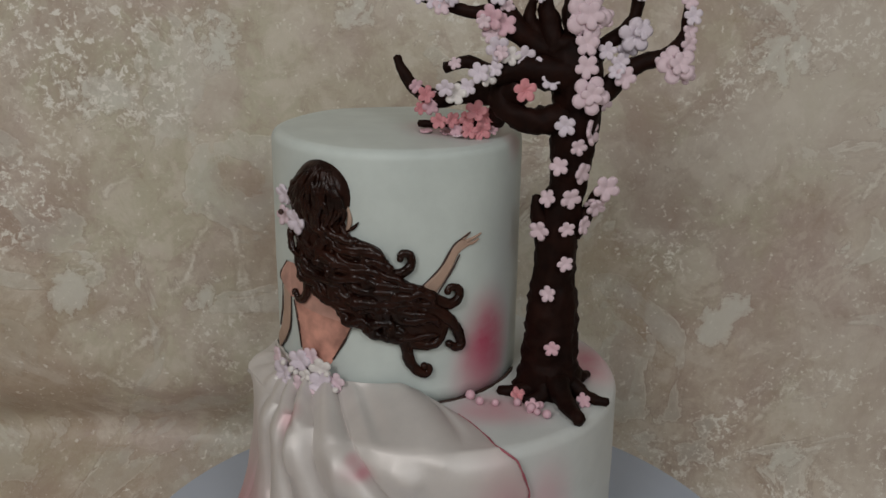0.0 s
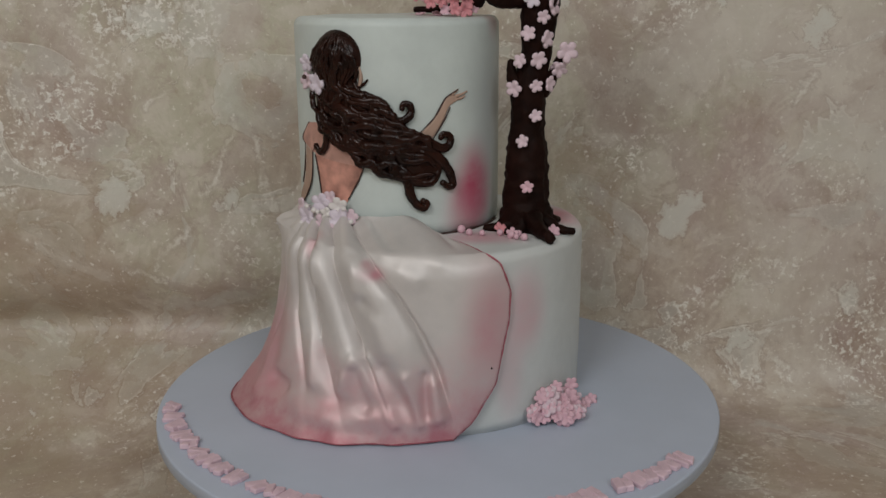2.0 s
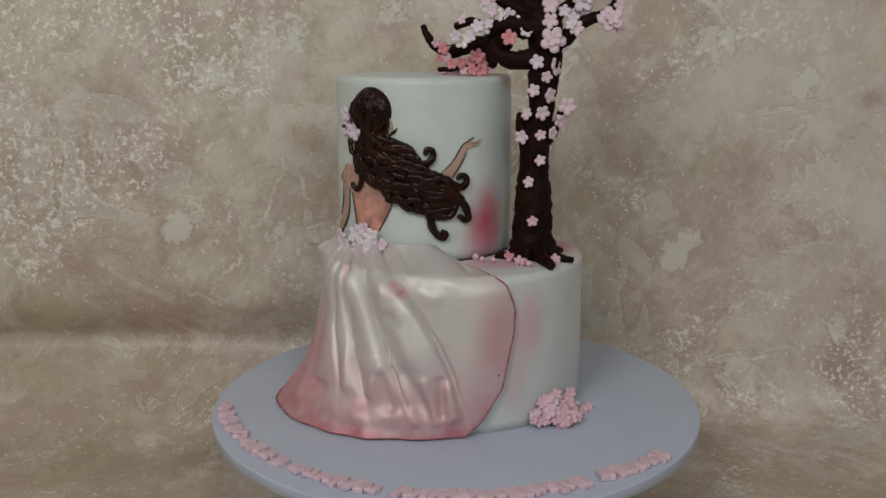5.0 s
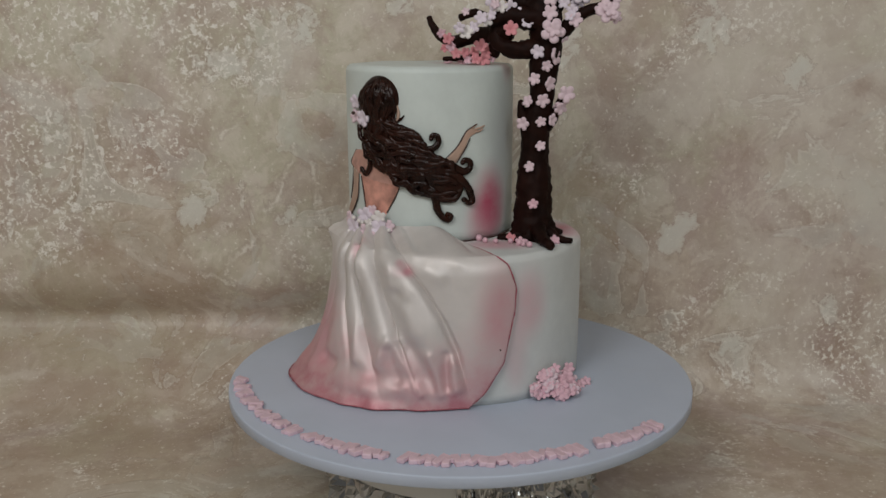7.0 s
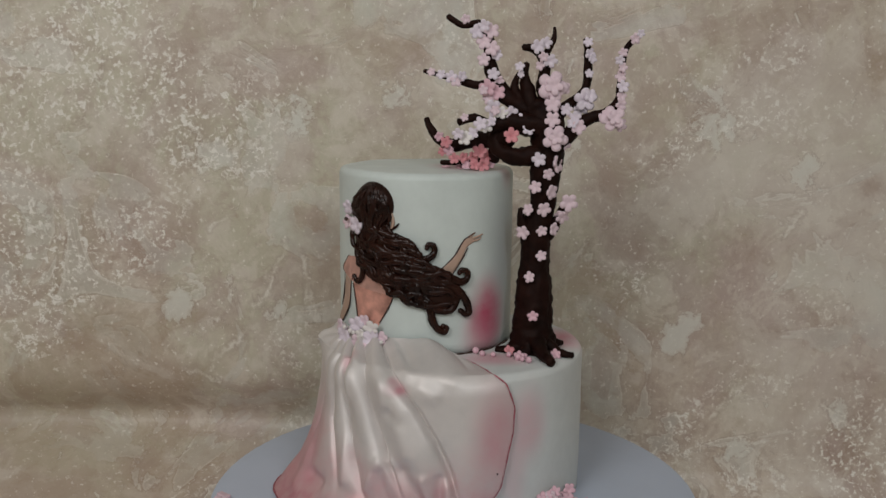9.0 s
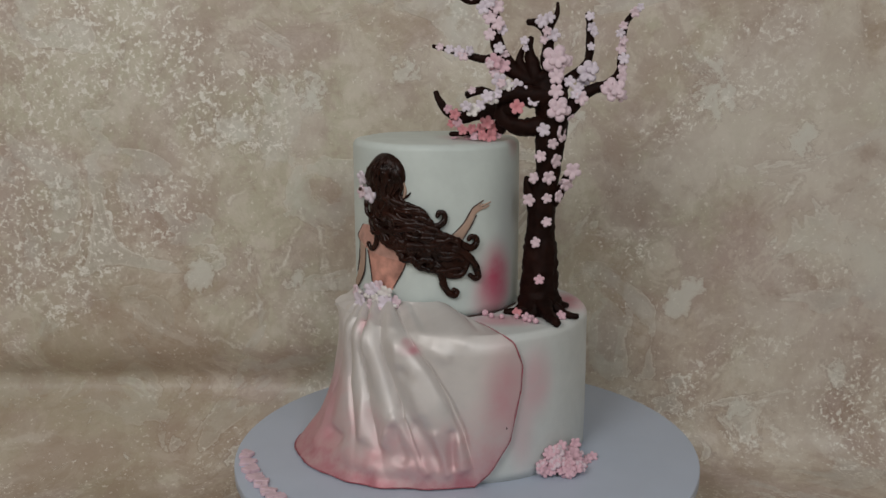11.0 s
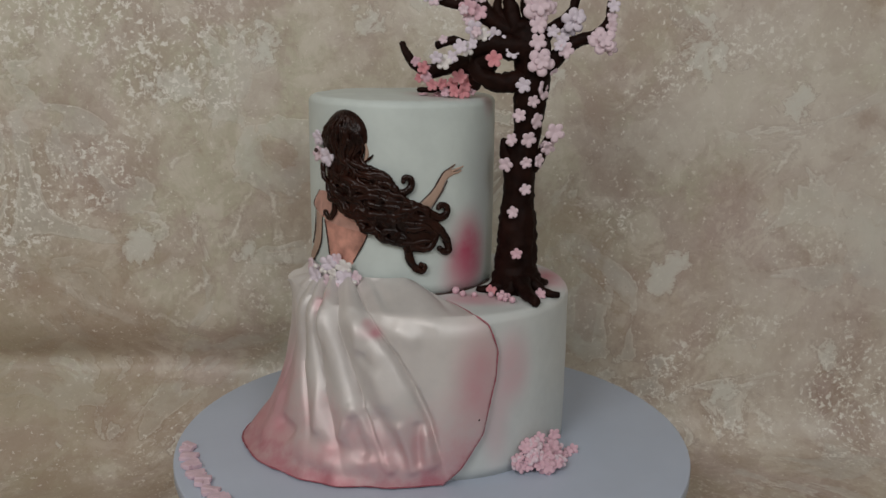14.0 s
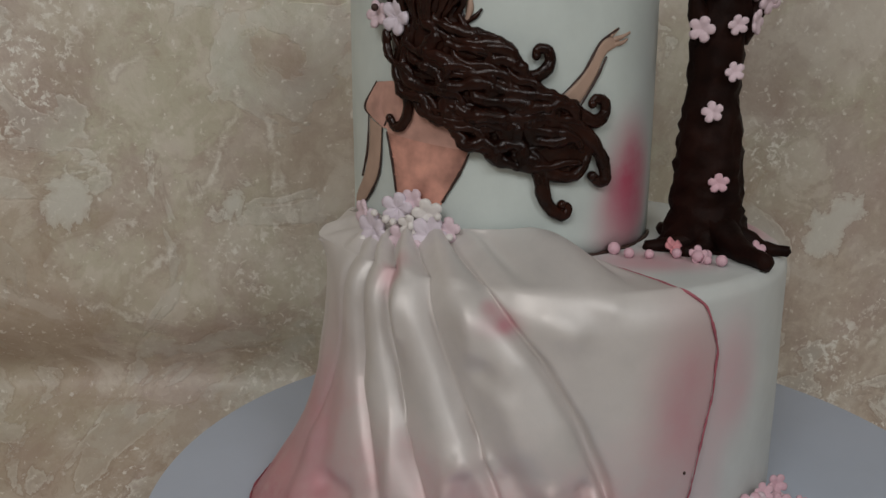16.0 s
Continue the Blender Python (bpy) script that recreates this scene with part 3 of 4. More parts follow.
PANEL = (0.0002, 0.0026, 0.0042, 0.0075, 0.0090)
# ridges (+) and hollows (-) of the cloth: from (degrees, height) to (degrees, height), half width, height of the relief
RIPPLES = ((-28.5, 0.058, -33.5, 0.034, 0.0046, 0.0030), (-29.5, 0.047, -25.0, 0.024, 0.0050, -0.0040), (-25.5, 0.056, -15.5, 0.014, 0.0042, 0.0044), (-20.0, 0.050, -11.0, 0.020, 0.0055, -0.0028),
           (-12.5, 0.046, -8.0, 0.014, 0.0046, 0.0034), (-6.4, 0.046, -6.0, 0.020, 0.0042, -0.0038), (-3.5, 0.040, -2.0, 0.018, 0.0055, 0.0034), (-52.0, 0.022, -36.0, 0.016, 0.0070, 0.0012),
           (-36.0, 0.016, -17.0, 0.018, 0.0070, 0.0012), (-46.0, 0.008, -22.0, 0.007, 0.0040, -0.0010), (-61.0, 0.026, -55.0, 0.024, 0.0060, -0.0044), (-44.5, 0.062, -43.5, 0.036, 0.0055, 0.0028),
           (-29.0, 0.122, -28.0, 0.104, 0.0060, 0.0024), (-22.0, 0.088, -18.5, 0.066, 0.0080, 0.0030), (-26.0, 0.094, -22.0, 0.090, 0.0055, -0.0024), (-14.0, 0.117, -9.0, 0.112, 0.0070, 0.0022),
           (-46.0, 0.124, -45.0, 0.104, 0.0040, 0.0024), (-20.0, 0.132, -2.0, 0.124, 0.0060, 0.0018), (-70.0, 0.040, -66.0, 0.016, 0.0070, 0.0026))


def eased(x, xs, ys):
    """Between the values with level turns at each."""
    x = max(xs[0], min(xs[-1], x))
    for x0, x1, y0, y1 in zip(xs, xs[1:], ys, ys[1:]):
        if x <= x1:
            k = (x - x0) / (x1 - x0)
            return y0 + (y1 - y0) * k * k * (3 - 2 * k)
    return ys[-1]


def skirt_fold(deg, h, right):
    """How far the cloth stands off at that place: soft panels between sharp creases, and ripples."""
    lines = [float(np.interp(h, CREASE_H, c)) for c in CREASES]
    if deg >= lines[-1]:
        k = (deg - lines[-1]) / max(1.0, right - lines[-1])
        fold = 0.0042 * math.sin(math.pi * min(1.0, k) ** 0.42) ** 0.8 if k > 0 else 0.0
    else:
        i = max(j for j in range(len(lines) - 1) if deg >= lines[j] or j == 0)
        k = max(0.0, min(1.0, (deg - lines[i]) / (lines[i + 1] - lines[i])))
        fold = PANEL[i] * max(0.0, math.sin(math.pi * k ** 1.5)) ** 0.70
    fold *= 0.35 + 0.65 * min(1.0, max(0.0, (h - 0.012) / 0.045))
    fold += 0.0012 * noise.noise((deg * 0.07, h * 22, 3))
    for line, depth in zip(lines[1:], (0.0014, 0.0024, 0.0034, 0.0048, 0.0052)):
        k = (deg - line) / 1.15
        fold -= depth * math.exp(-k * k) * min(1.0, max(0.0, (h - 0.022) / 0.03)) * min(1.0, max(0.0, (0.136 - h) / 0.02))
    loose = max(0.0, min(1.0, (4 - deg) / 8))
    fold += loose * (0.0014 * noise.noise((deg * 0.075 + h * 9, h * 30, 11)) + 0.0008 * noise.noise((deg * 0.17 + h * 14, h * 55, 17)))
    for d0, h0, d1, h1, wide, amp in RIPPLES:
        ax, az, bx, bz = (deg - d0) * 0.0022, h - h0, (d1 - d0) * 0.0022, h1 - h0
        k = max(0.0, min(1.0, (ax * bx + az * bz) / (bx * bx + bz * bz)))
        fold += amp * math.exp(-((ax - bx * k) ** 2 + (az - bz * k) ** 2) / wide ** 2)
    return fold


def skirt_point(u, v):
    """u: from the left edge to the right one; v: from the waist over the tier's edge to the hem."""
    split = 0.24
    h = 0.128 if v < split else 0.128 * (1 - (v - split) / (1 - split))
    right = float(np.interp(h, EDGE_H, EDGE_DEG))
    deg = -112 + (right + 112) * u
    fold = skirt_fold(deg, h, right)
    # the cloth rolls where it meets the board
    reach = max(0.0, min(1.0, (2 - deg) / 14)) * max(0.0, min(1.0, (deg + 100) / 20))
    roll = 0.012 + 0.011 * noise.noise((deg * 0.05, 0, 7))
    fold += reach * (0.0012 * math.exp(-((h - roll) / 0.007) ** 2) - 0.0010 * math.exp(-((h - roll - 0.014) / 0.006) ** 2))
    rim = R1 + 0.0036
    if v >= split:
        low = 1 - h / 0.128
        puff = 0.0105 * math.exp(-((u - 0.16) / 0.11) ** 2) * max(0.0, 1 - (0.128 - h) / 0.017) ** 1.6
        r = rim + puff + (eased(deg, HEM_DEG, HEM_R) - rim) * low ** 2.9 + fold * (1 - 0.6 * max(0, low - 0.85) / 0.15)
        soft = max(0.0, (h - 0.110) / 0.018)
        r -= 0.0075 * soft * soft
        return on_tier(C1, max(r, R1 + 0.0022 - 0.0070 * soft * soft), deg, H + 0.0016 + h + 0.0025 * min(1, low * 8 + 0.4) * (1 - low))
    k = v / split
    d2 = float(np.interp(u, (0, 0.52, 0.68, 0.80, 1), (-66, -37, -27, -9, 17)))
    p0 = on_tier(C2, R2 + 0.0032, d2, T1 + float(np.interp(d2, (-66, -30, -10, 0, 8, 15, 17), (0.017, 0.0150, 0.0155, 0.0170, 0.0125, 0.0045, 0.0026))))
    top = rim + fold - 0.0075
    p2 = on_tier(C1, top, deg, H + 0.0016 + 0.128 + 0.001)
    hug = max(0.0, min(1.0, (u - 0.6) / 0.4))
    p1 = on_tier(C2, R2 + 0.007, d2 + (deg - d2) * 0.72, T1 + 0.0105 + 0.004 * (1 - u))
    p1 = p1.lerp(Vector((0.0200, 0.0020, T1 + 0.0040)), hug * hug)
    p = p0 * (1 - k) ** 2 + p1 * 2 * k * (1 - k) + p2 * k * k
    gather = 0.75 * (fold - 0.003) * math.sin(math.pi * min(1.0, k * 0.75 + 0.1)) + 0.0016 * math.sin(u * 62) * (1 - k) ** 0.5 * min(1, 3 * k) * (1 - hug)
    gather -= 0.0045 * math.sin(math.pi * k) * math.exp(-((u - 0.745) / 0.022) ** 2) + 0.0025 * math.sin(math.pi * k) * math.exp(-((u - 0.93) / 0.02) ** 2)
    puff = 0.0105 * math.sin(math.pi * min(1.0, k * 0.56)) ** 4 * math.exp(-((u - 0.16) / 0.11) ** 2)
    p += Vector((-1, -0.15, 0.0)) * puff
    p.z += gather + 0.006 * math.sin(math.pi * k) * math.exp(-((u - 0.85) / 0.06) ** 2) - 0.004 * math.sin(math.pi * k) * math.exp(-((u - 0.18) / 0.12) ** 2)
    return p


skirt = tagged(new("draped_skirt"), "pearly white fondant skirt with soft folds and blush pink hem", "skirt")
bm = bmesh.new()
NU, NV = 400, 170
grid = [[bm.verts.new(skirt_point(i / NU, (j / NV) ** 0.9)) for i in range(NU + 1)] for j in range(NV + 1)]
for a, b in zip(grid, grid[1:]):
    for i in range(NU):
        bm.faces.new((a[i], b[i], b[i + 1], a[i + 1]))
drape = part("drape", bm, SATIN, skirt)
soft = drape.modifiers.new("softened", "SMOOTH")
soft.factor, soft.iterations = 0.5, 2
thick = drape.modifiers.new("thickness", "SOLIDIFY")
thick.thickness, thick.offset = 0.0022, -1
bm = bmesh.new()
tube(bm, [skirt_point(1, 0.07 + 0.93 * k / 30) + Vector((0.0004, -0.0004, 0)) for k in range(31)], [0.0004, 0.0006, 0.0004, 0.0005, 0.0003], 8, rough=0.9, per=3)
part("side_edge", bm, EDGE, skirt, "dark rose painted edge")
bm = bmesh.new()
tube(bm, [skirt_point(0.12 + 0.88 * k / 50, 1) + Vector((0, 0, 0.0006)) for k in range(51)], [0.0003, 0.0006, 0.0004, 0.0006, 0.0004], 8, rough=0.9, per=3)
part("hem_edge", bm, EDGE, skirt, "dark rose painted hem")
bm = bmesh.new()
ball(bm, skirt_point((15.5 + 112) / (18.3 + 112), 0.24 + 0.76 * (1 - 0.048 / 0.128)), 0.0008, 0, 8)
part("speck", bm, INK, skirt, "tiny dark speck")


# ---- the relief of a figure seen from behind: one plain mesh ----
def side(deg, h, out=0.0):
    return on_tier(C2, R2 + out, deg - 2.2, T1 + h)


relief = bmesh.new()


def strand(pts, radii, out, mat=0, n=8, rough=0.15, per=5):
    mid = pts[len(pts) // 2]
    normal = (side(mid[0], 0) - side(mid[0], 0, -0.01)).normalized()
    tube(relief, [side(d, h, out if len(p) == 0 else p[0]) for d, h, *p in pts], radii, n, mat, rough, per, (normal, 0.75))


def plate(left, right, out, mat, steps=8):
    """A thin raised shape between two edges given as (degrees, height)."""
    ls = smooth_path([(d, h, 0) for d, h in left], 5)
    m = len(ls)
    rs = smooth_path([(d, h, 0) for d, h in right], 5)
    rs = [Vector(q) for q in zip(*[spread([r[c] for r in rs], m) for c in range(3)])]
    rows = []
    for i, (a, b) in enumerate(zip(ls, rs)):
        row = []
        for k in range(steps + 1):
            p = a.lerp(b, k / steps)
            edge = min(k, steps - k) / steps
            row.append(relief.verts.new(side(p.x, p.y, out if edge > 0 else 0.0004)))
        rows.append(row)
    for a, b in zip(rows, rows[1:]):
        for k in range(steps):
            relief.faces.new((a[k], a[k + 1], b[k + 1], b[k])).material_index = mat


# body, arms and their dark outlines
plate([(-56.0, 0.0786), (-56.5, 0.0690), (-52.0, 0.0600), (-50.5, 0.0540)], [(-45.0, 0.0800), (-36.0, 0.0720), (-24.0, 0.0590), (-18.4, 0.0500)], 0.0012, 4)
plate([(-50.8, 0.0560), (-48.3, 0.0433), (-45.6, 0.0225)], [(-18.3, 0.0505), (-21.5, 0.0400), (-29.0, 0.0225)], 0.0014, 2)
plate([(-56.0, 0.0786), (-64.4, 0.0668), (-60.4, 0.0627)], [(-50.0, 0.0780), (-52.0, 0.0680), (-50.8, 0.0573)], 0.0016, 4)
plate([(-61.8, 0.0620), (-63.0, 0.0460), (-67.7, 0.0321), (-77.0, 0.0200), (-75.0, 0.0140)], [(-53.5, 0.0580), (-55.0, 0.0387), (-59.6, 0.0281), (-67.0, 0.0190), (-70.6, 0.0150)], 0.0010, 1)
plate([(12.0, 0.0740), (19.9, 0.0845), (25.8, 0.0968), (30.5, 0.1005)], [(18.5, 0.0700), (24.9, 0.0827), (28.5, 0.0917), (33.5, 0.0955)], 0.0010, 1)
for pts in ([(30.0, 0.1000), (33.8, 0.1032)], [(32.0, 0.0985), (36.0, 0.0996), (39.8, 0.1014)], [(32.5, 0.0965), (36.0, 0.0970), (38.5, 0.0985)]):
    strand(pts, [0.0013, 0.0007], 0.0006, 1, 6)
for pts in ([(-56.0, 0.0788), (-64.6, 0.0668), (-60.6, 0.0622)], [(-53.2, 0.0575), (-54.8, 0.0387), (-59.4, 0.0279), (-67.0, 0.0186), (-70.6, 0.0148)],
            [(-50.8, 0.0560), (-48.2, 0.0433), (-46.2, 0.0275)], [(-18.0, 0.0495), (-21.3, 0.0400), (-27.4, 0.0265)],
            [(18.7, 0.0695), (25.1, 0.0825), (28.7, 0.0912)], [(12.0, 0.0750), (19.7, 0.0850), (25.6, 0.0972), (30.0, 0.1008), (33.8, 0.1034)],
            [(-60.0, 0.0635), (-53.0, 0.0585), (-51.0, 0.0610)], [(-61.8, 0.0622), (-63.2, 0.0460), (-67.9, 0.0321)]):
    strand(pts, [0.0004, 0.0007, 0.0005], 0.0010, 3, 6, 0.4)
for k in range(3):
    strand([(-49.5 + k * 1.0, 0.053 - 0.008 * k), (-36, 0.050 - 0.008 * k), (-21 - k * 2.4, 0.0505 - 0.008 * k)], [0.0003, 0.0005, 0.0003], 0.0011, 2, 6)
strand([(-19.5, 0.1060), (-16.5, 0.1085), (-14.4, 0.1115)], [0.0011, 0.0012, 0.0006], 0.001, 0, 6)
strand([(-19.2, 0.1200), (-18.2, 0.1120), (-19.8, 0.1040)], [0.0010, 0.0016, 0.0012], 0.0008, 1, 6)

# the head of hair: a dome with combed strands over it
rows = []
for j in range(9):
    rho = 1 - j / 8.6
    rows.append([relief.verts.new(side(-32.3 + 14.6 * rho * math.cos(a), 0.1250 + 0.0196 * rho * math.sin(a), 0.0085 * math.sqrt(max(0, 1 - rho ** 2.4)))) for a in (2 * math.pi * k / 28 for k in range(28))])
for a, b in zip(rows, rows[1:]):
    for k in range(28):
        relief.faces.new((a[k], a[(k + 1) % 28], b[(k + 1) % 28], b[k]))
relief.faces.new(rows[-1])
for k in range(23):
    w = -1 + 2 * k / 22
    bow = 14.3 * w
    pts = []
    for j in range(6):
        f = j / 5
        d = -29 + (bow - 3.3) * math.sin(math.pi * (0.10 + 0.74 * f)) + random.uniform(-1.6, 1.6) - 4 * f
        h = 0.1430 - 0.0400 * f - 0.004 * abs(w) * (1 - f)
        rho = min(1, math.hypot((d + 32.3) / 14.6, (h - 0.125) / 0.0196))
        pts.append((d, h, 0.0008 + 0.0085 * math.sqrt(max(0.02, 1 - rho ** 2.4))))
    strand(pts, [0.0006, 0.0016, 0.0021, 0.0015, 0.0020], 0, 0, 8, 0.8)

# the flowing hair: strands between an upper and a lower edge
UP = smooth_path([(-21, 0.113, 0), (-17.7, 0.1034, 0), (-10.5, 0.1005, 0), (-4.9, 0.0965, 0), (-1.9, 0.0880, 0), (6.2, 0.0779, 0), (14.6, 0.0740, 0), (21.4, 0.0665, 0), (24.0, 0.0580, 0)], 6)
LOW = smooth_path([(-47.0, 0.1150, 0), (-48.4, 0.1037, 0), (-46.0, 0.0859, 0), (-37.5, 0.0695, 0), (-25.2, 0.0615, 0), (-16.7, 0.0515, 0), (-7.0, 0.0458, 0), (3.5, 0.0430, 0), (17.0, 0.0400, 0)], 6)


def flow(s, w):
    i = s * (len(UP) - 1)
    k = min(int(i), len(UP) - 2)
    return UP[k].lerp(UP[k + 1], i - k).lerp(LOW[k].lerp(LOW[k + 1], i - k), w)


rows = []
for j in range(31):
    row = []
    for k in range(15):
        p = flow(j / 30, k / 14)
        e = min(k, 14 - k, 4) / 4
        row.append(relief.verts.new(side(p.x, p.y, 0.0006 + 0.0036 * math.sqrt(e))))
    rows.append(row)
for a, b in zip(rows, rows[1:]):
    for k in range(14):
        relief.faces.new((a[k], b[k], b[k + 1], a[k + 1]))
for k in range(44):
    w0 = (k % 22 + random.random()) / 22
    s0 = random.uniform(0.0, 0.30) if k < 22 else random.uniform(0.25, 0.60)
    s1 = min(1.0, s0 + random.uniform(0.32, 0.60))
    wave, ph = random.uniform(0.06, 0.15), random.uniform(0, 6.3)
    pts = []
    for j in range(10):
        f = j / 9
        p = flow(s0 + (s1 - s0) * f, max(0.03, min(0.97, w0 + wave * math.sin(ph + 11 * f))))
        pts.append((p.x, p.y, 0.0036 + 0.0014 * math.sin(math.pi * f) + 0.0008 * math.sin(ph + 7 * f)))
    r = random.uniform(0.0012, 0.0034)
    strand(pts, [r * 0.4, r, r * 1.25, r * 0.95, r * 0.35], 0, 0, 9, 0.6)
for pts, r in (([(-8, 0.0840), (-1.9, 0.0831), (3.5, 0.0838), (7.2, 0.0890), (6.6, 0.0943), (3.6, 0.0950), (2.8, 0.0922)], 0.0027),
               ([(10, 0.0715), (16, 0.0680), (23.2, 0.0632), (28.0, 0.0663), (27.6, 0.0717), (24.3, 0.0733), (22.6, 0.0711)], 0.0029),
               ([(10, 0.0660), (17, 0.0610), (24.1, 0.0529), (28.1, 0.0435), (29.5, 0.0370), (26.5, 0.0358), (23.6, 0.0388)], 0.0032),
               ([(-4, 0.0530), (3.5, 0.0490), (5.2, 0.0388), (6.8, 0.0299), (10.0, 0.0237), (13.7, 0.0217), (15.0, 0.0250), (12.8, 0.0268)], 0.0030),
               ([(-2, 0.0570), (4.4, 0.0550), (11.7, 0.0512), (15.0, 0.0453), (13.4, 0.0425), (11.0, 0.0450)], 0.0020),
               ([(-4, 0.0490), (3.0, 0.0470), (10.8, 0.0402), (17.2, 0.0398), (21.0, 0.0462), (22.5, 0.0540)], 0.0031),
               ([(-43, 0.0950), (-40.0, 0.0836), (-39.4, 0.0692), (-41.6, 0.0615), (-45.3, 0.0592), (-47.4, 0.0630)], 0.0028)):
    strand(pts, [r * 1.1, r * 1.3, r * 1.1, r * 0.95, r * 0.85, r * 0.7], 0.0028, 0, 10, 0.25, 6)
    ball(relief, side(pts[-1][0], pts[-1][1], 0.0030), r * 0.75, 0, 10)
bmesh.ops.recalc_face_normals(relief, faces=relief.faces)
tagged(part("figure_relief", relief, [HAIR, SKIN, CORSET, INK, BACK]), "sugar relief of a figure with glazed brown hair on the cake", "cake decoration")

for kind, deg, h, r in (("lilac", -50.5, 0.1215, 0.0066), ("pale", -51.0, 0.1090, 0.0066), ("lilac", -42.5, 0.1080, 0.0082)):
    tagged(flower(kind, side(deg, h, 0.0045), side(deg, h) - side(deg, h, -0.05), r, name="hair_flower"), "pale pink sugar flower pressed on the brown hair", "sugar flower", "hair flowers")
bm = bmesh.new()
ball(bm, side(-49.3, 0.1120, 0.0088), 0.0017)
tagged(part("black_bead", bm, INK), "tiny black sugar bead among the hair flowers", "bead")

# ---- blossoms at the waist ----
waist = tagged(new("waist_blossoms"), "cluster of pale pink and white sugar blossoms at the skirt's waist", "sugar flowers")
for kind, deg, h, r, out in (("lilac", -41.5, 0.0248, 0.0074, 0.0070), ("white", -30.0, 0.0246, 0.0066, 0.0080), ("lilac", -51.0, 0.0133, 0.0086, 0.0090), ("pale", -38.5, 0.0121, 0.0066, 0.0105),
                             ("lilac", -28.8, 0.0149, 0.0084, 0.0100), ("pale", -23.5, 0.0177, 0.0056, 0.0075), ("pale", -36.4, 0.0285, 0.0056, 0.0050), ("lilac", -45.0, 0.0085, 0.0060, 0.0115),
                             ("pale", -58.5, 0.0190, 0.0060, 0.0070), ("white", -35.0, 0.0190, 0.0050, 0.0115), ("pale", -31.5, 0.0075, 0.0056, 0.0120)):
    flower(kind, side(deg, h - 0.002, out), side(deg, h) - side(deg, h, -0.05), r * 1.12, waist)
for deg, h, r in ((-43.2, 0.0182, 0.0021), (-57.5, 0.0036, 0.0027), (-54.0, 0.0060, 0.0018), (-34.0, 0.0170, 0.0020), (-22.0, 0.0135, 0.0018), (-48.0, 0.0200, 0.0018), (-40.5, 0.0175, 0.0018), (-25.5, 0.0225, 0.0018)):
    bm = bmesh.new()
    ball(bm, side(deg, h, 0.0125), r)
    part("pearl", bm, PEARL, waist, "small white sugar pearl")

# ---- the chocolate tree ----
tree = tagged(new("chocolate_tree"), "dark chocolate blossom tree modelled in fondant, standing on the bottom tier", "tree decoration")
bm = bmesh.new()
tube(bm, [(0.0690, 0.044, T1 - 0.002), (0.0690, 0.044, 0.252), (0.0695, 0.045, 0.270), (0.0695, 0.046, 0.290), (0.0695, 0.047, 0.315), (0.0705, 0.047, 0.341), (0.0750, 0.047, 0.366),
          (0.0765, 0.047, 0.390), (0.0785, 0.047, 0.412), (0.0745, 0.048, 0.432), (0.0660, 0.049, 0.446)],
     [0.0215, 0.0182, 0.0162, 0.0150, 0.0120, 0.0125, 0.0108, 0.0126, 0.0142, 0.0150, 0.0125], 32, rough=0.14, per=7)
part("trunk", bm, CHOC, tree)
for pts, r in (([(0.066, 0.036, 0.248), (0.054, 0.034, 0.2420), (0.038, 0.037, 0.2395)], 0.0080), ([(0.070, 0.034, 0.249), (0.075, 0.012, 0.2430), (0.079, -0.005, 0.2415)], 0.0090),
               ([(0.078, 0.038, 0.248), (0.088, 0.026, 0.2420), (0.100, 0.018, 0.2405)], 0.0064), ([(0.078, 0.050, 0.248), (0.090, 0.052, 0.2420), (0.096, 0.058, 0.2400)], 0.0060),
               ([(0.062, 0.050, 0.248), (0.056, 0.060, 0.2420), (0.058, 0.074, 0.2400)], 0.0064), ([(0.066, 0.032, 0.246), (0.062, 0.026, 0.2415), (0.052, 0.024, 0.2390)], 0.0080)):
    bm = bmesh.new()
    tube(bm, pts, [r * 1.0, r * 0.58, r * 0.42], 16, rough=0.30, per=6)
    part("root", bm, CHOC, tree)

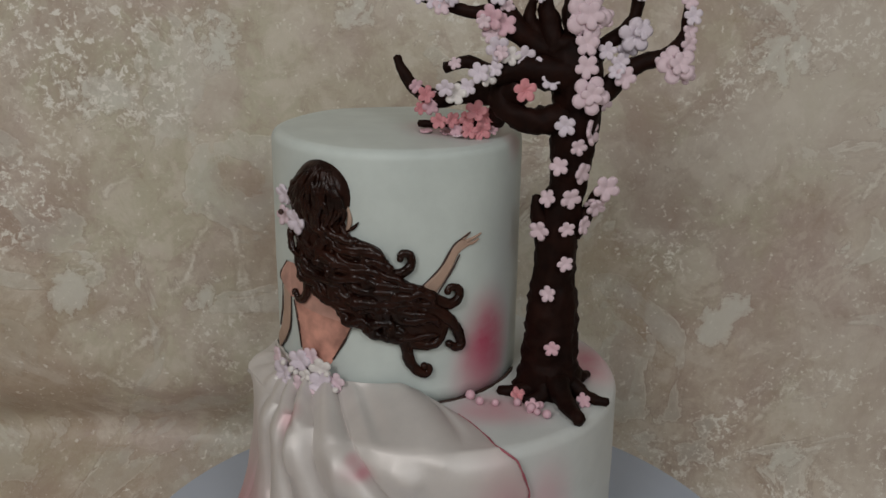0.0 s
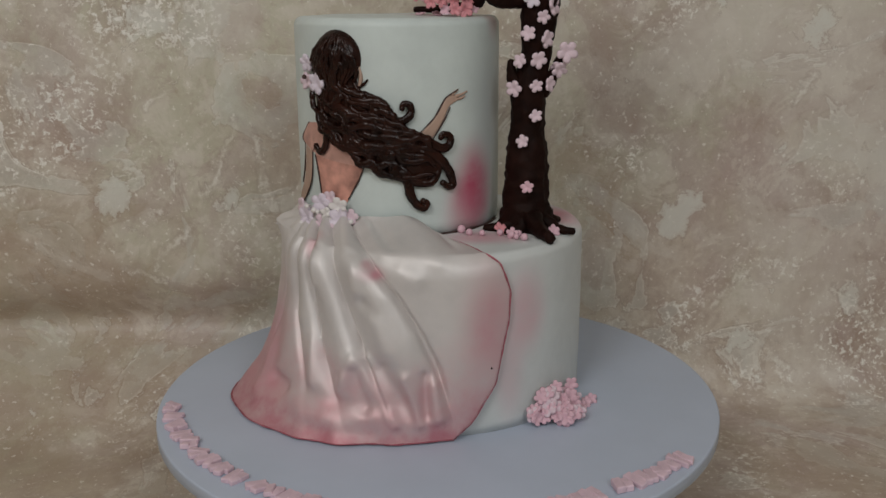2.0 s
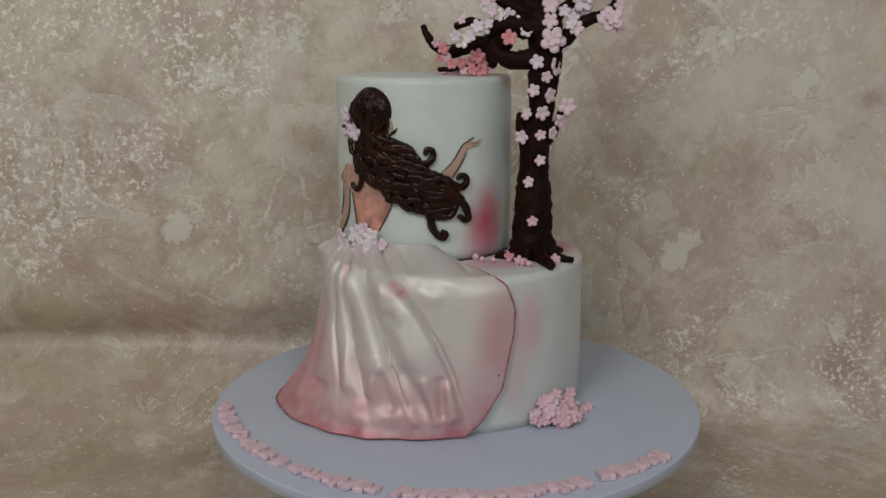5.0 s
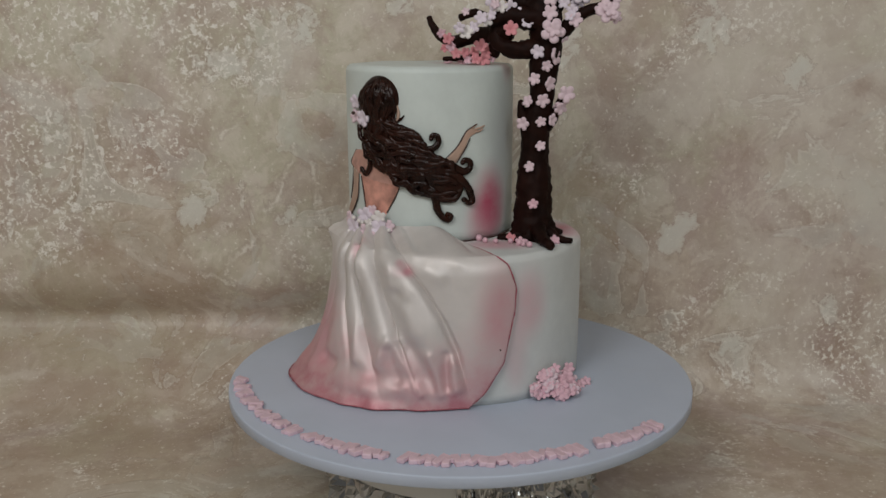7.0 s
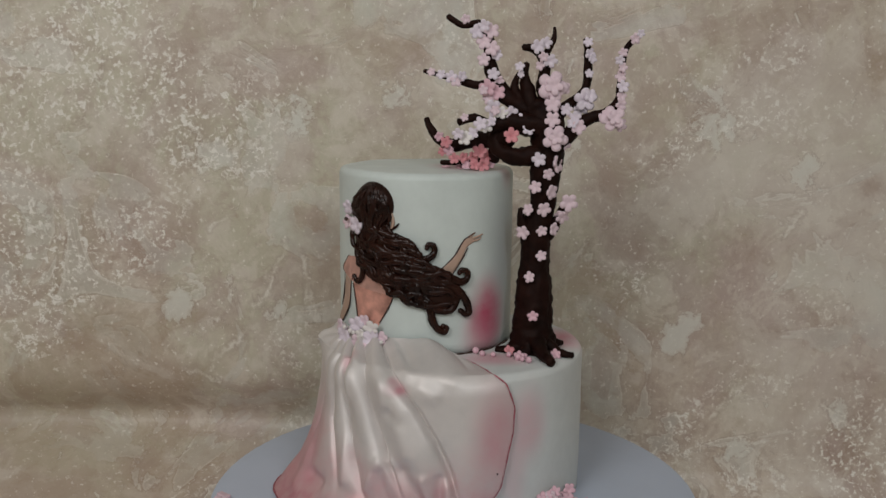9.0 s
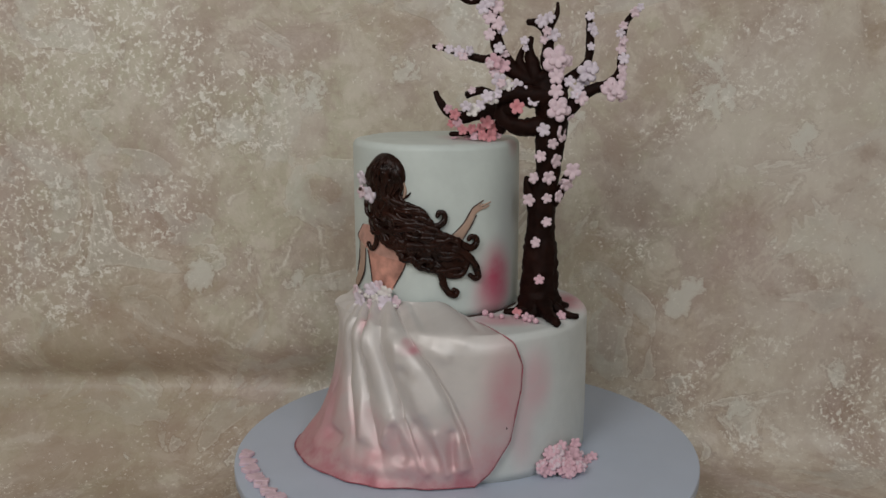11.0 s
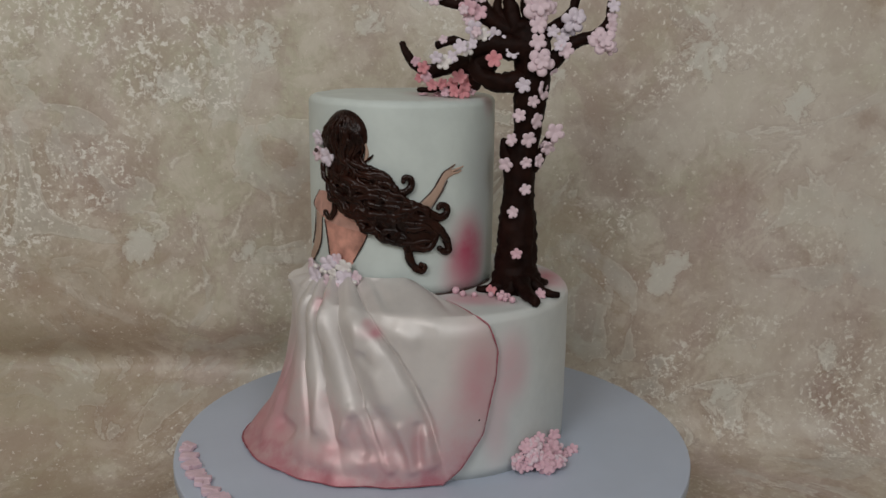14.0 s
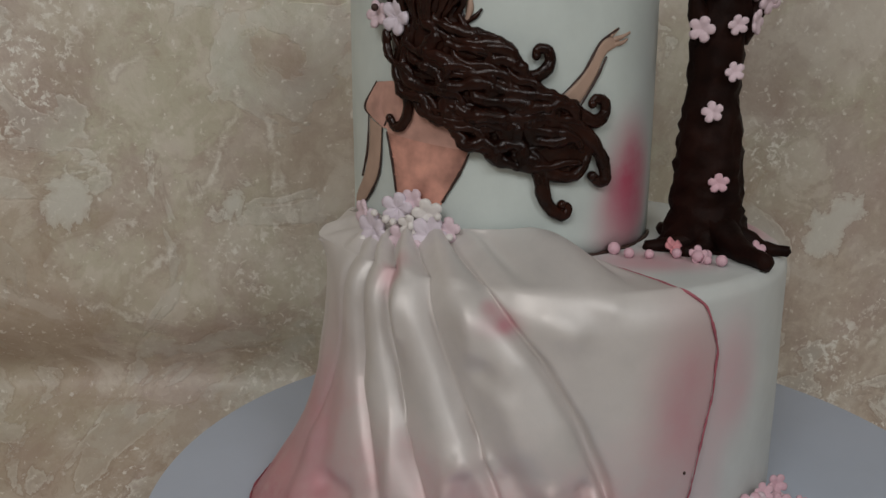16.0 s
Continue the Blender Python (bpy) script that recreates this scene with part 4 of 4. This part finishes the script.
BRANCHES = {
    "crown_left": ([(0.072, 0.048, 0.432), (0.064, 0.048, 0.438), (0.052, 0.047, 0.445), (0.038, 0.047, 0.457), (0.029, 0.048, 0.476), (0.028, 0.050, 0.496), (0.021, 0.053, 0.510), (0.006, 0.056, 0.509), (-0.006, 0.058, 0.516)], 0.0098, 0.0028),
    "twig_left": ([(0.034, 0.047, 0.463), (0.018, 0.052, 0.461), (0.004, 0.056, 0.464), (-0.009, 0.060, 0.468), (-0.025, 0.064, 0.472)], 0.0040, 0.0022),
    "prong": ([(0.064, 0.046, 0.440), (0.060, 0.046, 0.456), (0.0575, 0.047, 0.468), (0.0585, 0.048, 0.479)], 0.0080, 0.0030),
    "prong_small": ([(0.054, 0.047, 0.448), (0.0490, 0.047, 0.458), (0.0505, 0.049, 0.466), (0.0545, 0.051, 0.472)], 0.0050, 0.0022),
    "crown_mid": ([(0.080, 0.047, 0.430), (0.076, 0.047, 0.446), (0.0725, 0.048, 0.460), (0.0740, 0.050, 0.475), (0.0700, 0.052, 0.487), (0.0630, 0.053, 0.491), (0.0560, 0.054, 0.492)], 0.0070, 0.0036),
    "twig_mid": ([(0.0725, 0.051, 0.482), (0.0790, 0.053, 0.494), (0.0815, 0.054, 0.502), (0.0815, 0.055, 0.508)], 0.0034, 0.0016),
    "twig_right": ([(0.082, 0.047, 0.432), (0.092, 0.050, 0.444), (0.104, 0.053, 0.452), (0.1095, 0.054, 0.463), (0.1100, 0.055, 0.484), (0.1080, 0.056, 0.499)], 0.0050, 0.0034),
    "crown_right": ([(0.081, 0.046, 0.408), (0.092, 0.045, 0.419), (0.101, 0.044, 0.428), (0.111, 0.043, 0.435), (0.125, 0.042, 0.440), (0.134, 0.042, 0.450), (0.1355, 0.042, 0.472), (0.1380, 0.042, 0.490), (0.1470, 0.043, 0.502)], 0.0072, 0.0026),
    "arm_upper": ([(0.074, 0.044, 0.428), (0.060, 0.042, 0.430), (0.045, 0.043, 0.432), (0.031, 0.046, 0.428), (0.017, 0.052, 0.434), (0.004, 0.058, 0.430)], 0.0115, 0.0036),
    "arm_lower": ([(0.073, 0.044, 0.406), (0.062, 0.042, 0.404), (0.051, 0.043, 0.403), (0.041, 0.047, 0.407), (0.035, 0.051, 0.416), (0.041, 0.048, 0.428)], 0.0088, 0.0068),
    "arm_reaching": ([(0.046, 0.046, 0.420), (0.033, 0.056, 0.416), (0.017, 0.070, 0.415), (0.000, 0.082, 0.409), (-0.011, 0.092, 0.413), (-0.018, 0.098, 0.421), (-0.023, 0.102, 0.431)], 0.0088, 0.0034),
    "arm_resting": ([(0.034, 0.054, 0.408), (0.033, 0.062, 0.3985), (0.012, 0.074, 0.3955), (-0.010, 0.080, 0.3945)], 0.0055, 0.0025),
    "stub_left": ([(0.064, 0.045, 0.336), (0.0580, 0.043, 0.348), (0.0560, 0.042, 0.360)], 0.0070, 0.0030),
    "stub_right": ([(0.079, 0.046, 0.336), (0.0870, 0.045, 0.350), (0.0920, 0.044, 0.362)], 0.0060, 0.0034),
}
PATHS = {}
for key, (pts, r0, r1) in BRANCHES.items():
    bm = bmesh.new()
    tube(bm, pts, [r0, r0 * 0.7 + r1 * 0.3, (r0 + r1) * 0.45, r1 * 1.1, r1 * 0.8], 14, rough=0.20, per=6)
    part("limb", bm, CHOC, tree)
    PATHS[key] = (smooth_path(pts, 8), r0, r1)


def strew(key, count, kinds, r_lo, r_hi, start=0.25, end=1.0, toward=(0, -1, 0.15)):
    """Blossoms stuck along a limb, mostly on its near side."""
    path, r0, r1 = PATHS[key]
    for k in range(count):
        f = start + (end - start) * (k + random.uniform(0.1, 0.9)) / count
        p = path[min(len(path) - 1, int(f * (len(path) - 1)))]
        away = (Vector(toward) + Vector((random.uniform(-0.9, 0.9), random.uniform(-0.2, 0.3), random.uniform(-0.7, 0.7)))).normalized()
        flower(random.choice(kinds), p + away * (r0 + (r1 - r0) * f) * 0.95, away, random.uniform(r_lo, r_hi), tree)


for x, z, r, kind in ((0.067, 0.272, 0.0050, "rose"), (0.064, 0.304, 0.0052, "pale"), (0.073, 0.322, 0.0050, "pale"), (0.058, 0.341, 0.0062, "pale"), (0.073, 0.343, 0.0050, "pale"),
                      (0.083, 0.344, 0.0056, "pale"), (0.062, 0.360, 0.0054, "pale"), (0.074, 0.361, 0.0064, "pale"), (0.080, 0.375, 0.0064, "pale"), (0.067, 0.379, 0.0056, "pale"),
                      (0.077, 0.390, 0.0050, "pale"), (0.069, 0.402, 0.0060, "lilac"), (0.084, 0.398, 0.0078, "pale")):
    i = min(range(11), key=lambda k: abs(0.236 + 0.021 * k - z))
    half = 0.0120 if z > 0.31 else 0.0155 if z > 0.29 else 0.0192
    dx = max(-0.75, min(0.75, (x - 0.0725) / half))
    flower(kind, (x, 0.0445 - half * math.sqrt(1 - dx * dx), z), (dx * 0.9, -math.sqrt(1 - dx * dx), 0.05), r, tree)
for x, y, z, r, kind in ((0.095, 0.037, 0.366, 0.0080, "pale"), (0.081, 0.031, 0.419, 0.0108, "pale"), (0.079, 0.033, 0.434, 0.0068, "pale"), (0.079, 0.036, 0.446, 0.0068, "pale"), (0.079, 0.040, 0.460, 0.0128, "pale"),
                         (0.107, 0.046, 0.450, 0.0100, "lilac"), (0.101, 0.036, 0.428, 0.0066, "pale"), (0.128, 0.034, 0.435, 0.0108, "pale"), (0.046, 0.034, 0.421, 0.0066, "coral"), (0.060, 0.035, 0.426, 0.0056, "lilac")):
    outer = flower(kind, (x, y, z), (0, -1, 0.1), r, tree)
    if r > 0.0100 and kind == "pale":
        inner = flower(kind, (x + 0.001, y - 0.0030, z + 0.001), (0.1, -1, 0.15), r * 0.62, outer, "inner_blossom")
        inner.matrix_parent_inverse = outer.matrix_basis.inverted()
# blossoms along each limb: how far forward they sit, then place across, height, radius and kind
for forward, row in (
        (0.040, ((0.0080, 0.5130, 0.0037, "pale"), (0.0170, 0.5030, 0.0056, "lilac"), (0.0230, 0.5080, 0.0047, "lilac"), (0.0290, 0.5040, 0.0056, "pale"), (0.0230, 0.4950, 0.0056, "pale"), (0.0300, 0.4900, 0.0056, "pale"), (0.0230, 0.4810, 0.0047, "pale"), (0.0340, 0.4850, 0.0042, "lilac"), (0.0310, 0.4700, 0.0047, "lilac"), (0.0360, 0.4650, 0.0037, "pale"), (0.0270, 0.4590, 0.0065, "rose"), (0.0350, 0.4550, 0.0056, "rose"), (0.0280, 0.4500, 0.0047, "pale"), (0.0310, 0.4430, 0.0060, "lilac"), (0.0230, 0.4570, 0.0037, "pale"))),
        (0.050, ((-0.0190, 0.4710, 0.0033, "pale"), (-0.0110, 0.4690, 0.0038, "lilac"), (-0.0030, 0.4670, 0.0047, "lilac"), (0.0010, 0.4640, 0.0047, "pale"), (0.0060, 0.4680, 0.0038, "lilac"))),
        (0.040, ((0.0520, 0.4760, 0.0037, "lilac"), (0.0530, 0.4700, 0.0028, "lilac"))),
        (0.040, ((0.0660, 0.4920, 0.0051, "lilac"), (0.0730, 0.4950, 0.0047, "lilac"), (0.0710, 0.4840, 0.0037, "pale"), (0.0770, 0.4810, 0.0051, "lilac"), (0.0690, 0.4770, 0.0037, "pale"), (0.0740, 0.4560, 0.0056, "pale"), (0.0880, 0.4590, 0.0056, "pale"), (0.0800, 0.4450, 0.0056, "pale"), (0.0810, 0.4330, 0.0056, "pale"), (0.0910, 0.4140, 0.0047, "pale"))),
        (0.047, ((0.1080, 0.4960, 0.0038, "lilac"), (0.1100, 0.4870, 0.0042, "lilac"), (0.1120, 0.4830, 0.0038, "lilac"), (0.1100, 0.4710, 0.0033, "lilac"), (0.1110, 0.4530, 0.0052, "lilac"), (0.1040, 0.4430, 0.0056, "lilac"))),
        (0.037, ((0.0910, 0.4420, 0.0046, "lilac"), (0.0980, 0.4360, 0.0046, "lilac"), (0.0960, 0.4310, 0.0042, "lilac"), (0.1350, 0.4300, 0.0051, "pale"), (0.1220, 0.4370, 0.0046, "pale"), (0.1350, 0.4460, 0.0042, "pale"), (0.1350, 0.4530, 0.0042, "pale"), (0.1360, 0.4610, 0.0046, "lilac"), (0.1340, 0.4690, 0.0042, "pale"), (0.1350, 0.4760, 0.0037, "pale"), (0.1320, 0.4820, 0.0037, "lilac"), (0.1350, 0.4880, 0.0037, "pale"), (0.1440, 0.4990, 0.0042, "pale"), (0.1480, 0.5030, 0.0032, "lilac"))),
        (0.037, ((0.0080, 0.4350, 0.0032, "pale"), (0.0030, 0.4220, 0.0046, "lilac"), (0.0090, 0.4180, 0.0056, "white"), (0.0150, 0.4220, 0.0046, "lilac"), (0.0210, 0.4300, 0.0051, "lilac"), (0.0260, 0.4280, 0.0051, "white"), (0.0300, 0.4320, 0.0042, "lilac"), (0.0380, 0.4390, 0.0051, "white"), (0.0460, 0.4390, 0.0051, "lilac"), (0.0520, 0.4340, 0.0046, "lilac"), (0.0610, 0.4270, 0.0042, "lilac"), (0.0330, 0.4410, 0.0037, "pale"))),
        (0.079, ((-0.0120, 0.4170, 0.0039, "rose"), (-0.0060, 0.4120, 0.0049, "coral"), (-0.0030, 0.4050, 0.0044, "rose"), (-0.0090, 0.4040, 0.0035, "coral"), (-0.0000, 0.4100, 0.0039, "rose"))),
        (0.057, ((0.0010, 0.4000, 0.0043, "coral"), (0.0080, 0.4010, 0.0043, "coral"), (0.0160, 0.4020, 0.0043, "coral"), (0.0220, 0.4060, 0.0058, "coral"), (0.0270, 0.4020, 0.0058, "coral"), (0.0180, 0.3950, 0.0043, "coral"), (0.0250, 0.3950, 0.0053, "coral"), (0.0320, 0.3950, 0.0029, "rose"), (0.0110, 0.3950, 0.0038, "rose")))):
    for x, z, r, kind in row:
        flower(kind, (x, forward + random.uniform(-0.002, 0.002), z), (random.uniform(-0.3, 0.3), -1, random.uniform(-0.1, 0.3)), r * 1.15, tree)
strew("stub_right", 2, ("pale",), 0.0048, 0.0062, 0.6, 1.0)

# fallen blossoms and pearls on the tiers
for x, y, r, kind in ((0.006, 0.068, 0.0042, "rose"), (0.018, 0.060, 0.0040, "coral"), (-0.006, 0.070, 0.0040, "rose"), (0.027, 0.064, 0.0038, "coral"), (0.012, 0.058, 0.0034, "pale")):
    tagged(flower(kind, (x, y, T2 + 0.0010), (0, -0.2, 1), r, name="fallen_blossom"), "small pink sugar blossom lying on the top tier", "sugar flower", "fallen blossoms")
for x, y, r, kind in ((0.048, 0.028, 0.0050, "coral"), (0.086, 0.020, 0.0048, "rose"), (0.055, 0.014, 0.0046, "rose")):
    tagged(flower(kind, (x, y, T1 + 0.0030), (0.1, -0.8, 0.6), r, name="fallen_blossom"), "small pink sugar blossom beside the tree's roots", "sugar flower", "fallen blossoms")
for x, y in ((0.020, 0.029), (0.025, 0.022), (0.034, 0.020), (0.047, 0.020), (0.054, 0.012), (0.062, 0.004), (0.057, 0.008), (0.060, 0.016)):
    bm = bmesh.new()
    r = random.uniform(0.0020, 0.0031)
    ball(bm, (x, y, T1 + r + 0.0004), r)
    tagged(part("sugar_pearl", bm, ROSY), "round pink sugar pearl on the bottom tier", "sugar pearl", "pearls by the tree")
bm = bmesh.new()
tube(bm, [(C2.x + (R2 + 0.0008) * math.sin(radians(d)), C2.y - (R2 + 0.0008) * math.cos(radians(d)), T1 + 0.0008) for d in range(10, 75, 5)], [0.0009, 0.0012, 0.0008, 0.0013], 8, rough=0.4, per=3)
tagged(part("seam_line", bm, INK), "thin dark seam piped where the tiers meet", "icing line")

# ---- blossom heap on the board ----
heap = tagged(new("blossom_heap"), "heap of small pink sugar blossoms on the board against the cake", "sugar flowers")
for k in range(60):
    x = 0.084 + random.uniform(-0.019, 0.019)
    back = C1.y - math.sqrt((R1 + 0.004) ** 2 - (x - C1.x) ** 2)
    d = random.uniform(0.001, back + 0.027)
    dome = max(0.0, 1 - d / (back + 0.030)) * math.sqrt(max(0.0, 1 - ((x - 0.084) / 0.022) ** 2))
    flower(random.choice(("rose", "rose", "pale")), (x, back - d, H + 0.0035 + 0.024 * dome * random.uniform(0.35, 1.0)), (random.uniform(-0.5, 0.5), -0.9, random.uniform(0.1, 0.9)), random.uniform(0.0042, 0.0066), heap)
for x, y in ((0.101, -0.004), (0.106, 0.000), (0.111, 0.006), (0.116, 0.011), (0.104, -0.008)):
    flower("rose", (x, y, H + 0.003), (0.2, -0.8, 0.6), 0.0045, heap)


# ---- unreadable lettering round the board's edge: plain bars ----
def letter_bar(width):
    """A raised bar of three plain pieces of icing."""
    bm = bmesh.new()
    for dx, dy, w, tall in ((-0.24, 0, 0.46, 0.95), (0.22, 0.18, 0.50, 0.50), (0.20, -0.20, 0.46, 0.50)):
        bmesh.ops.create_cube(bm, size=1, matrix=pose(dx * width, dy * 0.0130, 0.0014 + random.uniform(-0.0003, 0.0005), random.uniform(-5, 5), random.uniform(-8, 8), random.uniform(-28, 28))
                              @ Matrix.Diagonal((width * w, 0.0145 * tall, 0.0034, 1)))
    bmesh.ops.bevel(bm, geom=bm.edges[:], offset=0.0006, segments=1, affect="EDGES")
    return bm


bars = []
for a0, a1, count in ((-85, -44, 9), (-42, -18, 6), (-15, 28, 11), (31, 51, 5)):
    for k in range(count):
        a = radians(a0 + (a1 - a0) * (k + 0.5) / count)
        ring = float(np.interp(math.degrees(a), (-85, -60, -40, 30, 50), (0.201, 0.192, 0.188, 0.190, 0.200)))
        place = pose(CB.x + ring * math.sin(a), CB.y - ring * math.cos(a) + random.uniform(-0.0012, 0.0012), H + 0.0002, 0, 0, math.degrees(a) + random.uniform(-24, 24)) @ Matrix.Diagonal((random.uniform(0.9, 1.15), random.uniform(0.9, 1.25), random.uniform(0.9, 1.2), 1))
        if len(bars) < 12:
            ob = tagged(part("lettering_bar", letter_bar(0.0134), LETTER, smooth=False), "raised pink icing bar of the lettering round the board", "lettering", "board lettering")
            ob.matrix_basis = place
            bars.append(ob)
        else:
            copy_thing(random.choice(bars), place)
